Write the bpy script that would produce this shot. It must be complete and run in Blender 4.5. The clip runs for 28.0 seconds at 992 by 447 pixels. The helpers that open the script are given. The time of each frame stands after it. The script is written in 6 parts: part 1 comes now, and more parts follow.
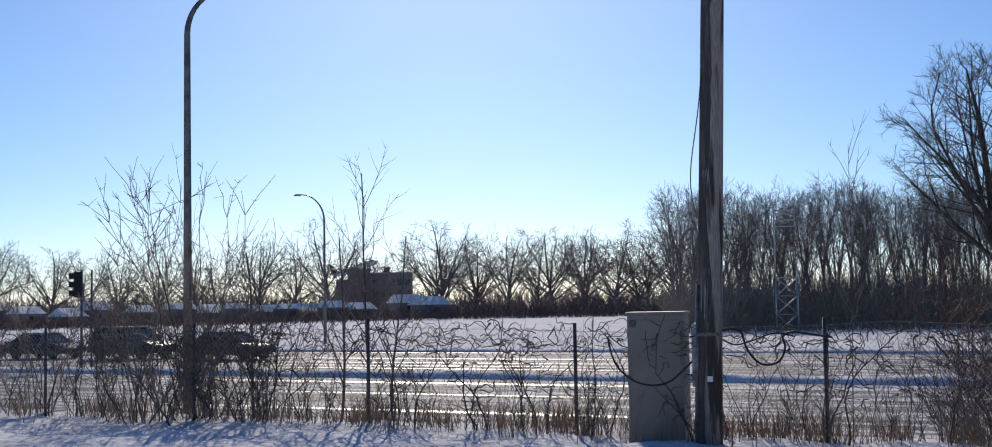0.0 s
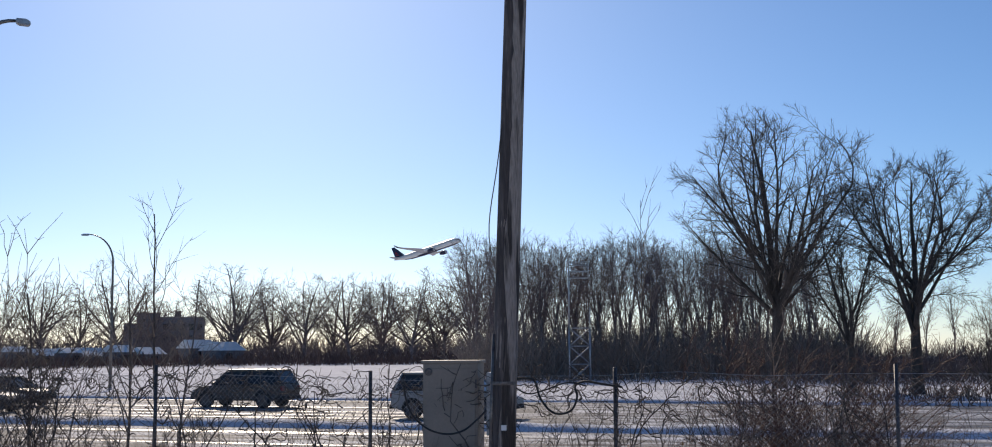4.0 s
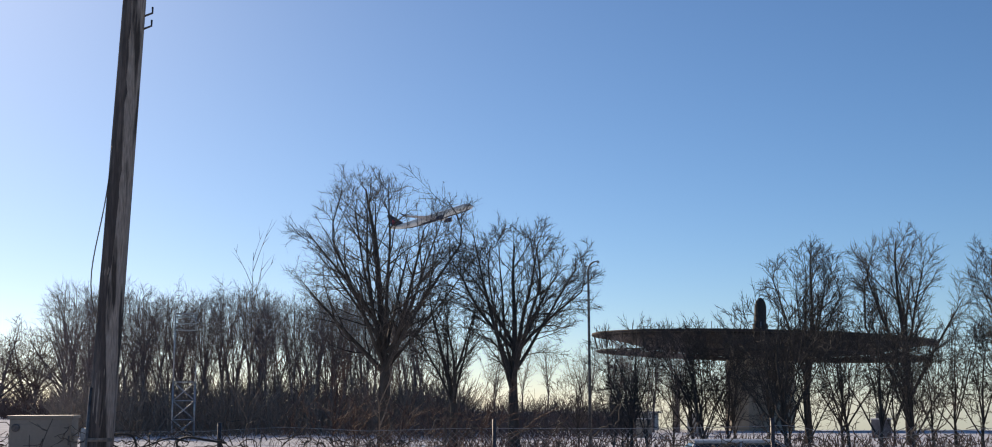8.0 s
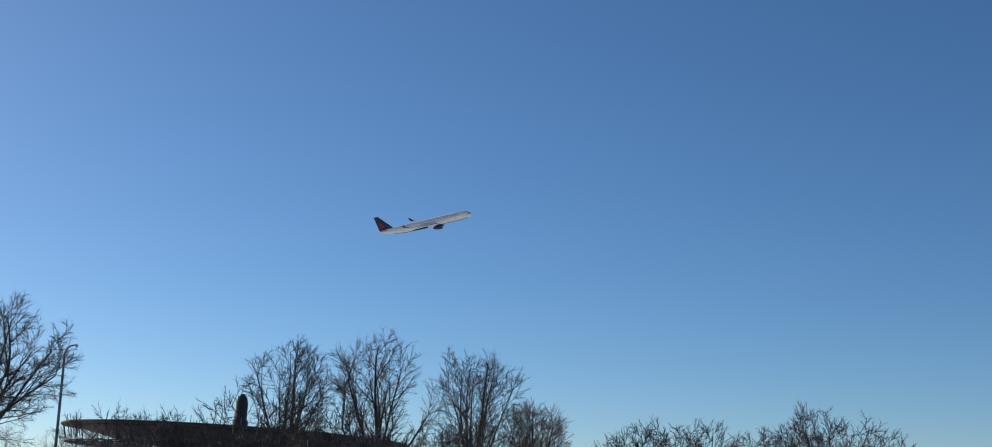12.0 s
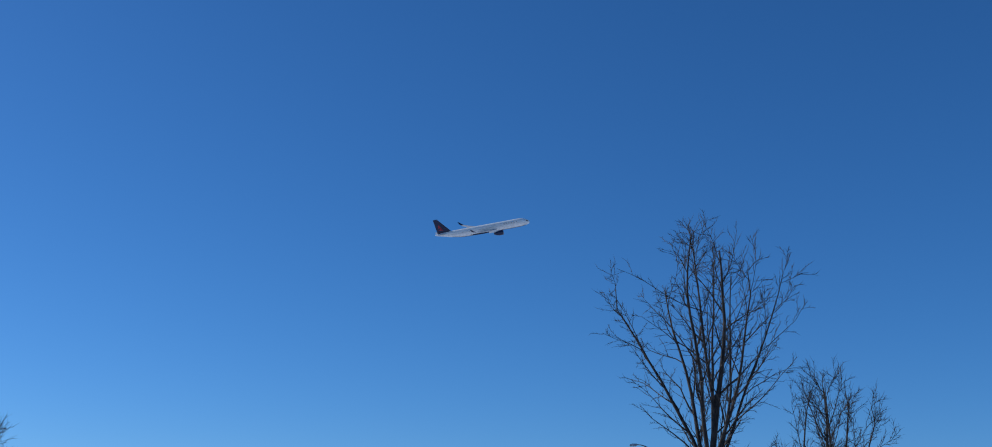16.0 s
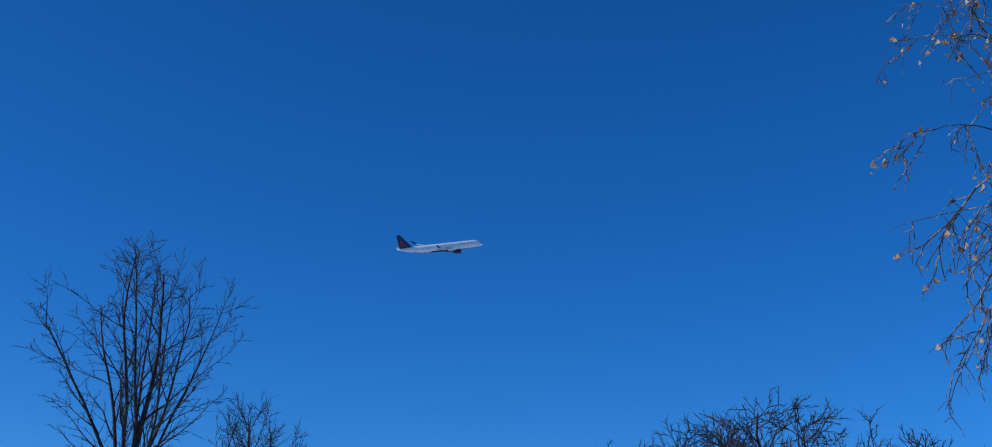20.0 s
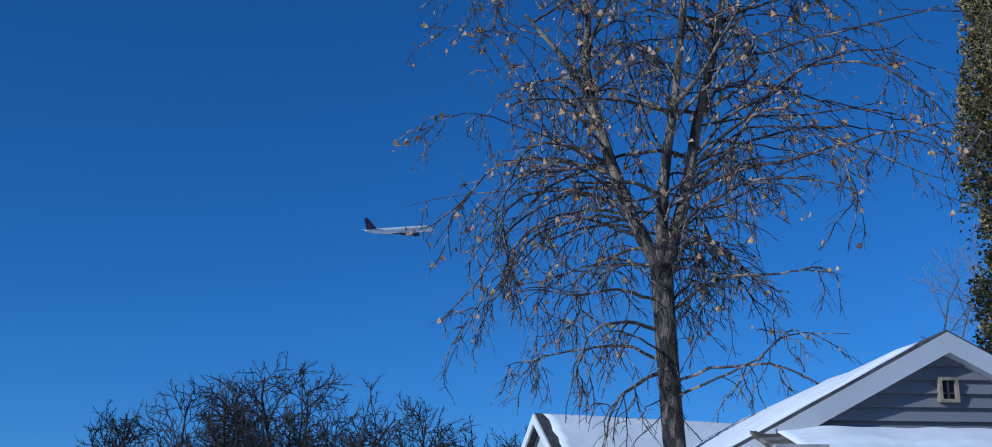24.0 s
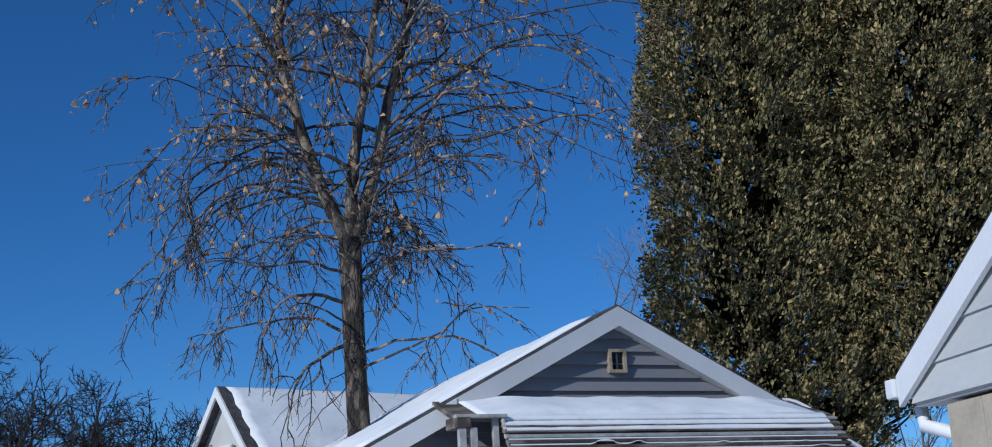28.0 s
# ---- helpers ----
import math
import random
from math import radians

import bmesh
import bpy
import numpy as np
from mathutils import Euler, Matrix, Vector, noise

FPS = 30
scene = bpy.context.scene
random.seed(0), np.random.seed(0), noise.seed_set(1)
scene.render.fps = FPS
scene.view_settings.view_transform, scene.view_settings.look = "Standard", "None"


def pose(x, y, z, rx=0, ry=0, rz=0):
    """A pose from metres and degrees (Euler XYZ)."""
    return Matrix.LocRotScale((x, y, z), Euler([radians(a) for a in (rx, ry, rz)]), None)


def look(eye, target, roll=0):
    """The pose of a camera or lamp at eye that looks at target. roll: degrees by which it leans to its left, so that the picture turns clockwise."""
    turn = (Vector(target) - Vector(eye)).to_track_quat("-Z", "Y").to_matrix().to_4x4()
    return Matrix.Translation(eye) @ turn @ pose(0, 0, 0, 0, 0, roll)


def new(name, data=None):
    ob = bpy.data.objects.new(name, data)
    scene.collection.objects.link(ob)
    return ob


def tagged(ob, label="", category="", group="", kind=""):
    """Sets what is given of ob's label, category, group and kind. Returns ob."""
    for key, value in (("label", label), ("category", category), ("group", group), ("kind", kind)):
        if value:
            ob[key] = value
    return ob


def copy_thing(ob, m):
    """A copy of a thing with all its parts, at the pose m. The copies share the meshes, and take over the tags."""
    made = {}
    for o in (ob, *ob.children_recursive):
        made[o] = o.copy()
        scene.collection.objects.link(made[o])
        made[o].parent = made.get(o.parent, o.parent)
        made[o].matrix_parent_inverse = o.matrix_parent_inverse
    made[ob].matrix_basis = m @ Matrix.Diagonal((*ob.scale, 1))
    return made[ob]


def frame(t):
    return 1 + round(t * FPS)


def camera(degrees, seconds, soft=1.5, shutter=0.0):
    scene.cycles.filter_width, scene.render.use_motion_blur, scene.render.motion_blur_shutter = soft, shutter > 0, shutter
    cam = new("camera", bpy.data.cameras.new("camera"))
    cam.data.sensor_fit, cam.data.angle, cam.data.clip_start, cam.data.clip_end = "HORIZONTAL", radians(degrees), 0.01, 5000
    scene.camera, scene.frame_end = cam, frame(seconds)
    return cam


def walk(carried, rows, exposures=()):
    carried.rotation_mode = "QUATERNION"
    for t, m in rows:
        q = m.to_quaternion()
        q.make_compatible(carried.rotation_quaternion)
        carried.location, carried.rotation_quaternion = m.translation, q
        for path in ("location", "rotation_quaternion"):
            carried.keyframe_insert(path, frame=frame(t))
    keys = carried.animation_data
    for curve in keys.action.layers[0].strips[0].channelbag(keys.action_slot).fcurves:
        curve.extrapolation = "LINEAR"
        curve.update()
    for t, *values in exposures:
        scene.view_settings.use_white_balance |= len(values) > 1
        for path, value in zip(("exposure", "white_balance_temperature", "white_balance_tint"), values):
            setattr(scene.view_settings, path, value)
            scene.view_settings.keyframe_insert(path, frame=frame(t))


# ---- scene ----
cam = camera(43.17, 28.0, soft=1.0)
EYE = (0.0, 0.0, 1.6)


def aim(az, pitch, roll):
    """The camera's pose from its bearing (clockwise from +y), pitch and roll in degrees."""
    return pose(*EYE, 90 + pitch, 0, -az) @ pose(0, 0, 0, 0, 0, roll)


walk(cam, [(t, aim(a, p, r)) for t, a, p, r in [
    (0, -6.43, 3.71, -1.04), (0.5, -6.16, 3.92, -1.18), (1, -5.50, 4.32, -1.21), (1.5, -4.17, 4.67, -1.07),
    (2, -2.94, 4.83, -0.75), (2.5, -1.21, 5.18, -0.42), (3, 0.01, 5.57, -0.29), (3.5, 1.38, 5.60, -0.32),
    (5.5, 7.17, 6.77, -0.21), (6, 9.08, 6.98, -0.12), (6.5, 11.92, 7.24, -0.17), (7, 15.41, 7.46, -0.16),
    (7.5, 18.49, 7.82, -0.23), (8, 20.43, 8.17, -0.17), (8.5, 22.77, 8.62, 0.21), (9, 25.14, 9.04, 0.31),
    (9.5, 29.63, 9.88, 0.19), (10, 32.75, 10.52, 0.43), (10.5, 35.87, 11.17, 0.52), (11, 38.21, 12.00, 0.82),
    (11.5, 41.15, 12.39, 1.18), (12, 43.50, 12.73, 1.34), (12.5, 46.08, 13.87, 0.94), (13, 48.98, 13.90, 0.86),
    (13.5, 53.14, 13.96, 0.70), (15.5, 63.18, 15.67, 0.99), (16, 65.86, 15.84, 1.36), (16.5, 69.42, 16.18, 1.69),
    (17, 73.33, 16.51, 1.70), (17.5, 77.41, 16.58, 1.42), (18, 82.39, 16.69, 1.31), (18.5, 85.47, 17.13, 1.25),
    (19, 87.62, 17.54, 1.20), (19.5, 89.37, 17.70, 1.32), (20, 91.60, 17.83, 1.53), (20.5, 94.61, 17.84, 1.41),
    (21, 96.70, 17.65, 1.39), (21.5, 99.95, 17.48, 0.68), (22, 102.35, 17.27, 0.25), (22.5, 106.37, 17.12, -0.19),
    (24.5, 116.27, 16.01, -0.53), (25, 118.68, 15.49, -1.24), (25.5, 120.98, 15.16, -1.86), (26, 123.74, 15.03, -2.50),
    (26.5, 126.35, 15.01, -2.63), (27, 127.72, 14.76, -2.76), (27.5, 128.68, 14.87, -2.95), (28, 128.83, 14.82, -2.71)]],
     exposures=[(0, -0.02, 7900, 12), (6, 0.0, 8900, 14), (9, 0.03, 9400, 13), (13, -0.06, 8200, 8), (15.5, -0.17, 6550, 7), (18, -0.31, 4950, 6), (24, -0.42, 5200, 6), (28, -0.43, 5800, 6)])

# ---- light: a low winter sun before the camera's first view, clear sky ----
SUN_AZ, SUN_EL = -8.5, 26.0
world = bpy.data.worlds.new("sky")
scene.world = world
world.use_nodes = True
wn = world.node_tree.nodes
wn.clear()
sky = wn.new("ShaderNodeTexSky")
sky.sky_type = "NISHITA"
sky.sun_disc = False
sky.sun_elevation, sky.sun_rotation = radians(SUN_EL), radians(SUN_AZ)
sky.altitude, sky.air_density, sky.dust_density, sky.ozone_density = 250, 0.8, 0.36, 9.0
bg, wout = wn.new("ShaderNodeBackground"), wn.new("ShaderNodeOutputWorld")
bg.inputs["Strength"].default_value = 0.125
deep = wn.new("ShaderNodeHueSaturation")
deep.inputs["Saturation"].default_value = 1.07
world.node_tree.links.new(sky.outputs[0], deep.inputs["Color"])
world.node_tree.links.new(deep.outputs[0], bg.inputs[0])
world.node_tree.links.new(bg.outputs[0], wout.inputs[0])
sun = new("sun", bpy.data.lights.new("sun", "SUN"))
sun.data.energy, sun.data.angle, sun.data.color = 3.9, radians(0.53), (1.0, 0.975, 0.945)
sx, sy = math.sin(radians(SUN_AZ)) * math.cos(radians(SUN_EL)), math.cos(radians(SUN_AZ)) * math.cos(radians(SUN_EL))
sun.matrix_world = look((sx * 50, sy * 50, 50 * math.sin(radians(SUN_EL))), (0, 0, 0))


# ---- materials ----
def mat(name, base, rough=0.7, metal=0.0, spots=None, scale=8.0, grain=60.0, bump=0.3, depth=0.01, stretch=(1, 1, 1), vary=0.25,
        mix=(0.45, 0.62), random_hue=0.0, spec=0.5, shade_by="object"):
    """A node material: base colour, large spots of a second colour, fine grain, bump; random_hue varies pieces by Object Info."""
    m = bpy.data.materials.new(name)
    m.use_nodes = True
    nt = m.node_tree
    n, ln = nt.nodes, nt.links.new
    b = n["Principled BSDF"]
    b.inputs["Roughness"].default_value, b.inputs["Metallic"].default_value = rough, metal
    b.inputs["Specular IOR Level"].default_value = spec
    tc, mp = n.new("ShaderNodeTexCoord"), n.new("ShaderNodeMapping")
    mp.inputs["Scale"].default_value = stretch
    ln(tc.outputs["Object"], mp.inputs[0])
    big, fine = n.new("ShaderNodeTexNoise"), n.new("ShaderNodeTexNoise")
    big.inputs["Scale"].default_value, big.inputs["Detail"].default_value = scale, 5
    fine.inputs["Scale"].default_value, fine.inputs["Detail"].default_value = grain, 4
    ln(mp.outputs[0], big.inputs[0]), ln(mp.outputs[0], fine.inputs[0])
    ramp = n.new("ShaderNodeValToRGB")
    ramp.color_ramp.elements[0].position, ramp.color_ramp.elements[1].position = mix
    ramp.color_ramp.elements[0].color = (*base, 1)
    ramp.color_ramp.elements[1].color = (*(spots or [c * 0.8 for c in base]), 1)
    ln(big.outputs[0], ramp.inputs[0])
    hsv = n.new("ShaderNodeHueSaturation")
    val = n.new("ShaderNodeMapRange")
    val.inputs["To Min"].default_value, val.inputs["To Max"].default_value = 1 - vary, 1 + vary
    val.inputs["From Min"].default_value, val.inputs["From Max"].default_value = 0.3, 0.7
    ln(fine.outputs[0], val.inputs[0])
    last = val.outputs[0]
    if random_hue:
        inf = n.new("ShaderNodeObjectInfo")
        rr = n.new("ShaderNodeMapRange")
        rr.inputs["To Min"].default_value, rr.inputs["To Max"].default_value = 1 - random_hue, 1 + random_hue
        ln(inf.outputs["Random"], rr.inputs[0])
        mul = n.new("ShaderNodeMath")
        mul.operation = "MULTIPLY"
        ln(last, mul.inputs[0]), ln(rr.outputs[0], mul.inputs[1])
        last = mul.outputs[0]
    ln(last, hsv.inputs["Value"]), ln(ramp.outputs[0], hsv.inputs["Color"])
    ln(hsv.outputs[0], b.inputs["Base Color"])
    if bump:
        bp = n.new("ShaderNodeBump")
        bp.inputs["Strength"].default_value, bp.inputs["Distance"].default_value = bump, depth
        ln(fine.outputs[0], bp.inputs["Height"]), ln(bp.outputs[0], b.inputs["Normal"])
    return m


M = {}
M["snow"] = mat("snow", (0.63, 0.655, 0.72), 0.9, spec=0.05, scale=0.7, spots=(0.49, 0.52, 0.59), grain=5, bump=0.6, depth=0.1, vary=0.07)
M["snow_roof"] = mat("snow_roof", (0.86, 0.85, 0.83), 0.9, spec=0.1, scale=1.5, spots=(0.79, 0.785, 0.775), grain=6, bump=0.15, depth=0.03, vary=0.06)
M["asphalt"] = mat("asphalt", (0.13, 0.13, 0.137), 0.78, spec=0.08, scale=1.3, spots=(0.46, 0.48, 0.53), mix=(0.47, 0.58), grain=6, bump=0.5,
                   depth=0.03, stretch=(0.2, 1, 1), vary=0.2)
M["rut"] = mat("rut", (0.05, 0.05, 0.054), 0.42, spec=0.4, scale=0.8, spots=(0.4, 0.4, 0.43), mix=(0.5, 0.62), grain=6, bump=0.3, depth=0.015, stretch=(0.1, 1, 1), vary=0.3)
M["bark"] = mat("bark", (0.11, 0.09, 0.078), 0.9, scale=3, spots=(0.17, 0.145, 0.125), grain=30, bump=0.8, depth=0.02, stretch=(1, 1, 0.25), random_hue=0.25)
M["bark_grey"] = mat("bark_grey", (0.03, 0.023, 0.019), 0.9, scale=9, spots=(0.15, 0.116, 0.086), mix=(0.47, 0.6), grain=24, bump=1.0, depth=0.08, stretch=(1, 1, 0.35), vary=0.4)
M["twig"] = mat("twig", (0.165, 0.13, 0.125), 0.85, scale=2, spots=(0.24, 0.19, 0.18), grain=20, bump=0, random_hue=0.3)
M["twig_dark"] = mat("twig_dark", (0.055, 0.046, 0.042), 0.85, scale=2, spots=(0.09, 0.074, 0.066), grain=20, bump=0, random_hue=0.2)
M["bark_dark"] = mat("bark_dark", (0.055, 0.046, 0.04), 0.9, scale=3, spots=(0.09, 0.075, 0.065), grain=26, bump=0.8, depth=0.02, stretch=(1, 1, 0.3))
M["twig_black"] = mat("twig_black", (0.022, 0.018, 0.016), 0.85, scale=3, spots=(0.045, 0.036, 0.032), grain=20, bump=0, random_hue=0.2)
M["twig_red"] = mat("twig_red", (0.095, 0.053, 0.043), 0.85, scale=2, spots=(0.16, 0.092, 0.07), grain=20, bump=0, random_hue=0.2)
M["twig_tan"] = mat("twig_tan", (0.2, 0.16, 0.13), 0.85, scale=2, spots=(0.3, 0.24, 0.2), grain=20, bump=0)
# sunlit and shaded twigs put into one colour: tan patches on dark brown
M["twig_maple"] = mat("twig_maple", (0.046, 0.034, 0.028), 0.75, scale=5, spots=(0.31, 0.235, 0.18), mix=(0.51, 0.62), grain=20, bump=0)
# lighter bark for the leaders: sunlight is put into the colour, broken by dark patches
M["bark_sunlit"] = mat("bark_sunlit", (0.23, 0.182, 0.132), 0.9, scale=5, spots=(0.045, 0.034, 0.026), mix=(0.47, 0.58), grain=24, bump=0.8, depth=0.02, stretch=(1, 1, 0.4), vary=0.3)
M["dry_leaf"] = mat("dry_leaf", (0.4, 0.23, 0.11), 0.8, scale=4, spots=(0.52, 0.35, 0.2), grain=30, bump=0.2)
M["dry_grass"] = mat("dry_grass", (0.27, 0.16, 0.095), 0.9, scale=2, spots=(0.38, 0.25, 0.145), grain=20, bump=0)
# the tan spots put sunlit flecks into the browned foliage colour
M["thuja"] = mat("thuja", (0.085, 0.083, 0.028), 0.8, scale=5.5, spots=(0.43, 0.31, 0.13), mix=(0.44, 0.64), grain=14, bump=0.2, vary=0.45)
M["pole_wood"] = mat("pole_wood", (0.31, 0.265, 0.235), 0.85, scale=2.2, spots=(0.055, 0.045, 0.04), mix=(0.5, 0.58), grain=22, bump=0.9, depth=0.02, stretch=(4, 4, 0.35), vary=0.35)
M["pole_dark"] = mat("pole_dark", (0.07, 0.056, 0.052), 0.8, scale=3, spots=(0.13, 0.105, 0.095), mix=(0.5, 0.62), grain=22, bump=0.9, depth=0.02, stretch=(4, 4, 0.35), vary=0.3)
M["cabinet"] = mat("cabinet", (0.27, 0.232, 0.195), 0.5, scale=2, spots=(0.22, 0.195, 0.168), grain=30, bump=0.1, vary=0.06)
M["galv"] = mat("galv", (0.4, 0.42, 0.44), 0.45, 0.85, scale=5, spots=(0.3, 0.31, 0.33), grain=40, bump=0.15)
M["dark_steel"] = mat("dark_steel", (0.09, 0.09, 0.1), 0.5, 0.6, scale=5, spots=(0.14, 0.12, 0.11), grain=40, bump=0.2)
M["lamp_steel"] = mat("lamp_steel", (0.2, 0.19, 0.18), 0.45, 0.7, scale=3, spots=(0.13, 0.11, 0.1), grain=30, bump=0.1)
M["rubber"] = mat("rubber", (0.02, 0.02, 0.021), 0.8, scale=9, grain=40, bump=0.2)
M["concrete"] = mat("concrete", (0.36, 0.32, 0.27), 0.9, scale=0.6, spots=(0.28, 0.25, 0.21), grain=12, bump=0.4, vary=0.12)
M["vor_dark"] = mat("vor_dark", (0.06, 0.046, 0.042), 0.85, scale=0.5, spots=(0.04, 0.034, 0.032), grain=6, bump=0.3)
M["brick_far"] = mat("brick_far", (0.2, 0.19, 0.2), 0.9, scale=0.4, spots=(0.15, 0.145, 0.155), grain=3, bump=0.2)
M["plane_white"] = mat("plane_white", (0.86, 0.83, 0.77), 0.3, scale=0.2, spots=(0.8, 0.77, 0.71), grain=2, bump=0, vary=0.03)
M["plane_navy"] = mat("plane_navy", (0.012, 0.02, 0.06), 0.3, scale=0.3, grain=2, bump=0, vary=0.06)
M["plane_red"] = mat("plane_red", (0.5, 0.02, 0.03), 0.35, scale=0.3, grain=2, bump=0, vary=0.06)
M["plane_grey"] = mat("plane_grey", (0.42, 0.43, 0.45), 0.4, scale=0.3, grain=2, bump=0, vary=0.05)
M["siding_grey"] = mat("siding_grey", (0.2, 0.195, 0.205), 0.55, scale=1.2, spots=(0.175, 0.172, 0.182), grain=50, bump=0.15, depth=0.003, stretch=(0.2, 1, 1), vary=0.05, random_hue=0.06)
M["siding_pale"] = mat("siding_pale", (0.58, 0.565, 0.535), 0.55, scale=1.2, spots=(0.53, 0.515, 0.49), grain=50, bump=0.15, depth=0.003, stretch=(0.2, 1, 1), vary=0.04, random_hue=0.04)
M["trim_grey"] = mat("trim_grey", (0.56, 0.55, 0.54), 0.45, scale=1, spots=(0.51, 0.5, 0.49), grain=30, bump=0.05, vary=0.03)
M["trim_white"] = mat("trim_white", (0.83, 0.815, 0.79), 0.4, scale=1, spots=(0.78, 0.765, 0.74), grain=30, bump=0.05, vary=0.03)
M["shingle"] = mat("shingle", (0.06, 0.055, 0.055), 0.9, scale=6, spots=(0.1, 0.09, 0.085), grain=40, bump=0.5, depth=0.01)
M["stone_block"] = mat("stone_block", (0.5, 0.42, 0.31), 0.85, scale=3, spots=(0.42, 0.35, 0.255), grain=30, bump=0.4, depth=0.006, vary=0.08, random_hue=0.05)
M["rusty_tin"] = mat("rusty_tin", (0.2, 0.17, 0.14), 0.8, 0.0, scale=4, spots=(0.07, 0.05, 0.035), mix=(0.45, 0.55), grain=30, bump=0.3, stretch=(0.4, 1, 1), vary=0.25)
M["vent_wood"] = mat("vent_wood", (0.33, 0.26, 0.18), 0.7, scale=6, spots=(0.22, 0.17, 0.12), grain=40, bump=0.3)
# near-black: shade between the foliage clumps is put into this brown
M["inner_shade_brown"] = mat("inner_shade_brown", (0.03, 0.022, 0.013), 0.95, spec=0.1, scale=4, spots=(0.05, 0.036, 0.02), grain=30, bump=0)
M["glass"] = mat("glass", (0.03, 0.035, 0.04), 0.08, scale=2, grain=5, bump=0, vary=0.05)
M["house_wall"] = mat("house_wall", (0.4, 0.38, 0.35), 0.8, scale=1, spots=(0.33, 0.31, 0.29), grain=12, bump=0.2)
M["cable"] = mat("cable", (0.02, 0.02, 0.02), 0.6, scale=5, grain=30, bump=0)
for nm, col in (("paint_dark", (0.055, 0.058, 0.066)), ("paint_silver", (0.3, 0.31, 0.325)), ("paint_grey", (0.12, 0.125, 0.13)), ("paint_white", (0.5, 0.51, 0.52)),
                ("paint_blue", (0.03, 0.05, 0.1))):
    M[nm] = mat(nm, col, 0.28, 0.2, scale=2, spots=[c * 0.85 for c in col], grain=25, bump=0, vary=0.06)
M["lamp_red"] = mat("lamp_red", (0.3, 0.02, 0.02), 0.3, grain=20, bump=0)
M["lamp_clear"] = mat("lamp_clear", (0.6, 0.6, 0.58), 0.15, grain=20, bump=0)


# ---- building tools ----
def ray(az, el, d):
    """The point at the horizontal distance d from the eye, at that bearing and elevation."""
    a = radians(az)
    return Vector((d * math.sin(a), d * math.cos(a), EYE[2] + d * math.tan(radians(el))))


ROAD = 22.0  # bearing of the road's normal
RU, RV = Vector((math.cos(radians(ROAD)), -math.sin(radians(ROAD)), 0)), Vector((math.sin(radians(ROAD)), math.cos(radians(ROAD)), 0))


def road(u, v, z=0.0):
    """World point from metres along the road, across it, and up."""
    return RU * u + RV * v + Vector((0, 0, z))


def smooth(x, a, b):
    k = min(max((x - a) / (b - a), 0.0), 1.0)
    return k * k * (3 - 2 * k)


def ground_z(x, y):
    v, u = x * RV.x + y * RV.y, x * RU.x + y * RU.y
    z = -1.0 * smooth(v, 14.6, 20.0) + 0.7 * smooth(v, 64, 190)
    if v < 14.6:
        z += 0.10 * noise.noise((x * 0.35, y * 0.35, 3)) + 0.10 * noise.noise((x * 1.1, y * 1.1, 8)) + 0.06 * noise.noise((x * 2.3, y * 2.3, 5))
    elif v > 62:
        z += 0.25 * noise.noise((x * 0.05, y * 0.05, 5)) * smooth(v, 62, 90)
    # the land falls away beyond the antenna, and farther off behind the houses
    d, az = math.hypot(x, y), math.degrees(math.atan2(x, y))
    near = 345 - 245 * smooth(az, 19, 25) * (1 - smooth(az, 66, 76))
    return z - 0.022 * max(0.0, d - near)


def mesh_ob(name, bm, material, parent=None, label="", smooth_faces=False, kind="", category="", group=""):
    me = bpy.data.meshes.new(name)
    bm.to_mesh(me)
    bm.free()
    for k in (material if isinstance(material, (list, tuple)) else [material]):
        me.materials.append(k)
    if smooth_faces:
        me.shade_smooth()
    ob = new(name, me)
    ob.parent = parent
    return tagged(ob, label, category, group, kind)


def part(name, bm, material, parent, label="", smooth_faces=False, kind=""):
    return mesh_ob(name, bm, material, parent, label, smooth_faces, kind)


def thing(name, label, category, m=None, group="", kind=""):
    ob = new(name)
    ob.empty_display_size = 0.2
    if m is not None:
        ob.matrix_basis = m
    return tagged(ob, label, category, group, kind)


def box(bm, x0, y0, z0, x1, y1, z1, bevel=0.0):
    r = bmesh.ops.create_cube(bm, size=1, matrix=Matrix.LocRotScale(((x0 + x1) / 2, (y0 + y1) / 2, (z0 + z1) / 2), None, (x1 - x0, y1 - y0, z1 - z0)))
    if bevel:
        vs = set(r["verts"])
        bmesh.ops.bevel(bm, geom=[e for e in bm.edges if e.verts[0] in vs], offset=bevel, segments=2, affect="EDGES", profile=0.7)
    return bm


def boxes(*rows, bevel=0.0):
    bm = bmesh.new()
    for r in rows:
        box(bm, *r, bevel=bevel)
    return bm


def prism(bm, pts, d0, d1, axis="y"):
    """Extrudes the outline pts, in (x, z), from d0 to d1 along y (or, for axis x, the outline is (y, z))."""
    f = (lambda a, d, c: (a, d, c)) if axis == "y" else (lambda a, d, c: (d, a, c))
    if axis == "z":
        f = lambda a, d, c: (a, c, d)
    lo, hi = [bm.verts.new(f(a, d0, c)) for a, c in pts], [bm.verts.new(f(a, d1, c)) for a, c in pts]
    n = len(pts)
    bm.faces.new(lo), bm.faces.new(hi[::-1])
    for i in range(n):
        bm.faces.new((lo[i], hi[i], hi[(i + 1) % n], lo[(i + 1) % n]))
    bmesh.ops.recalc_face_normals(bm, faces=bm.faces)
    return bm


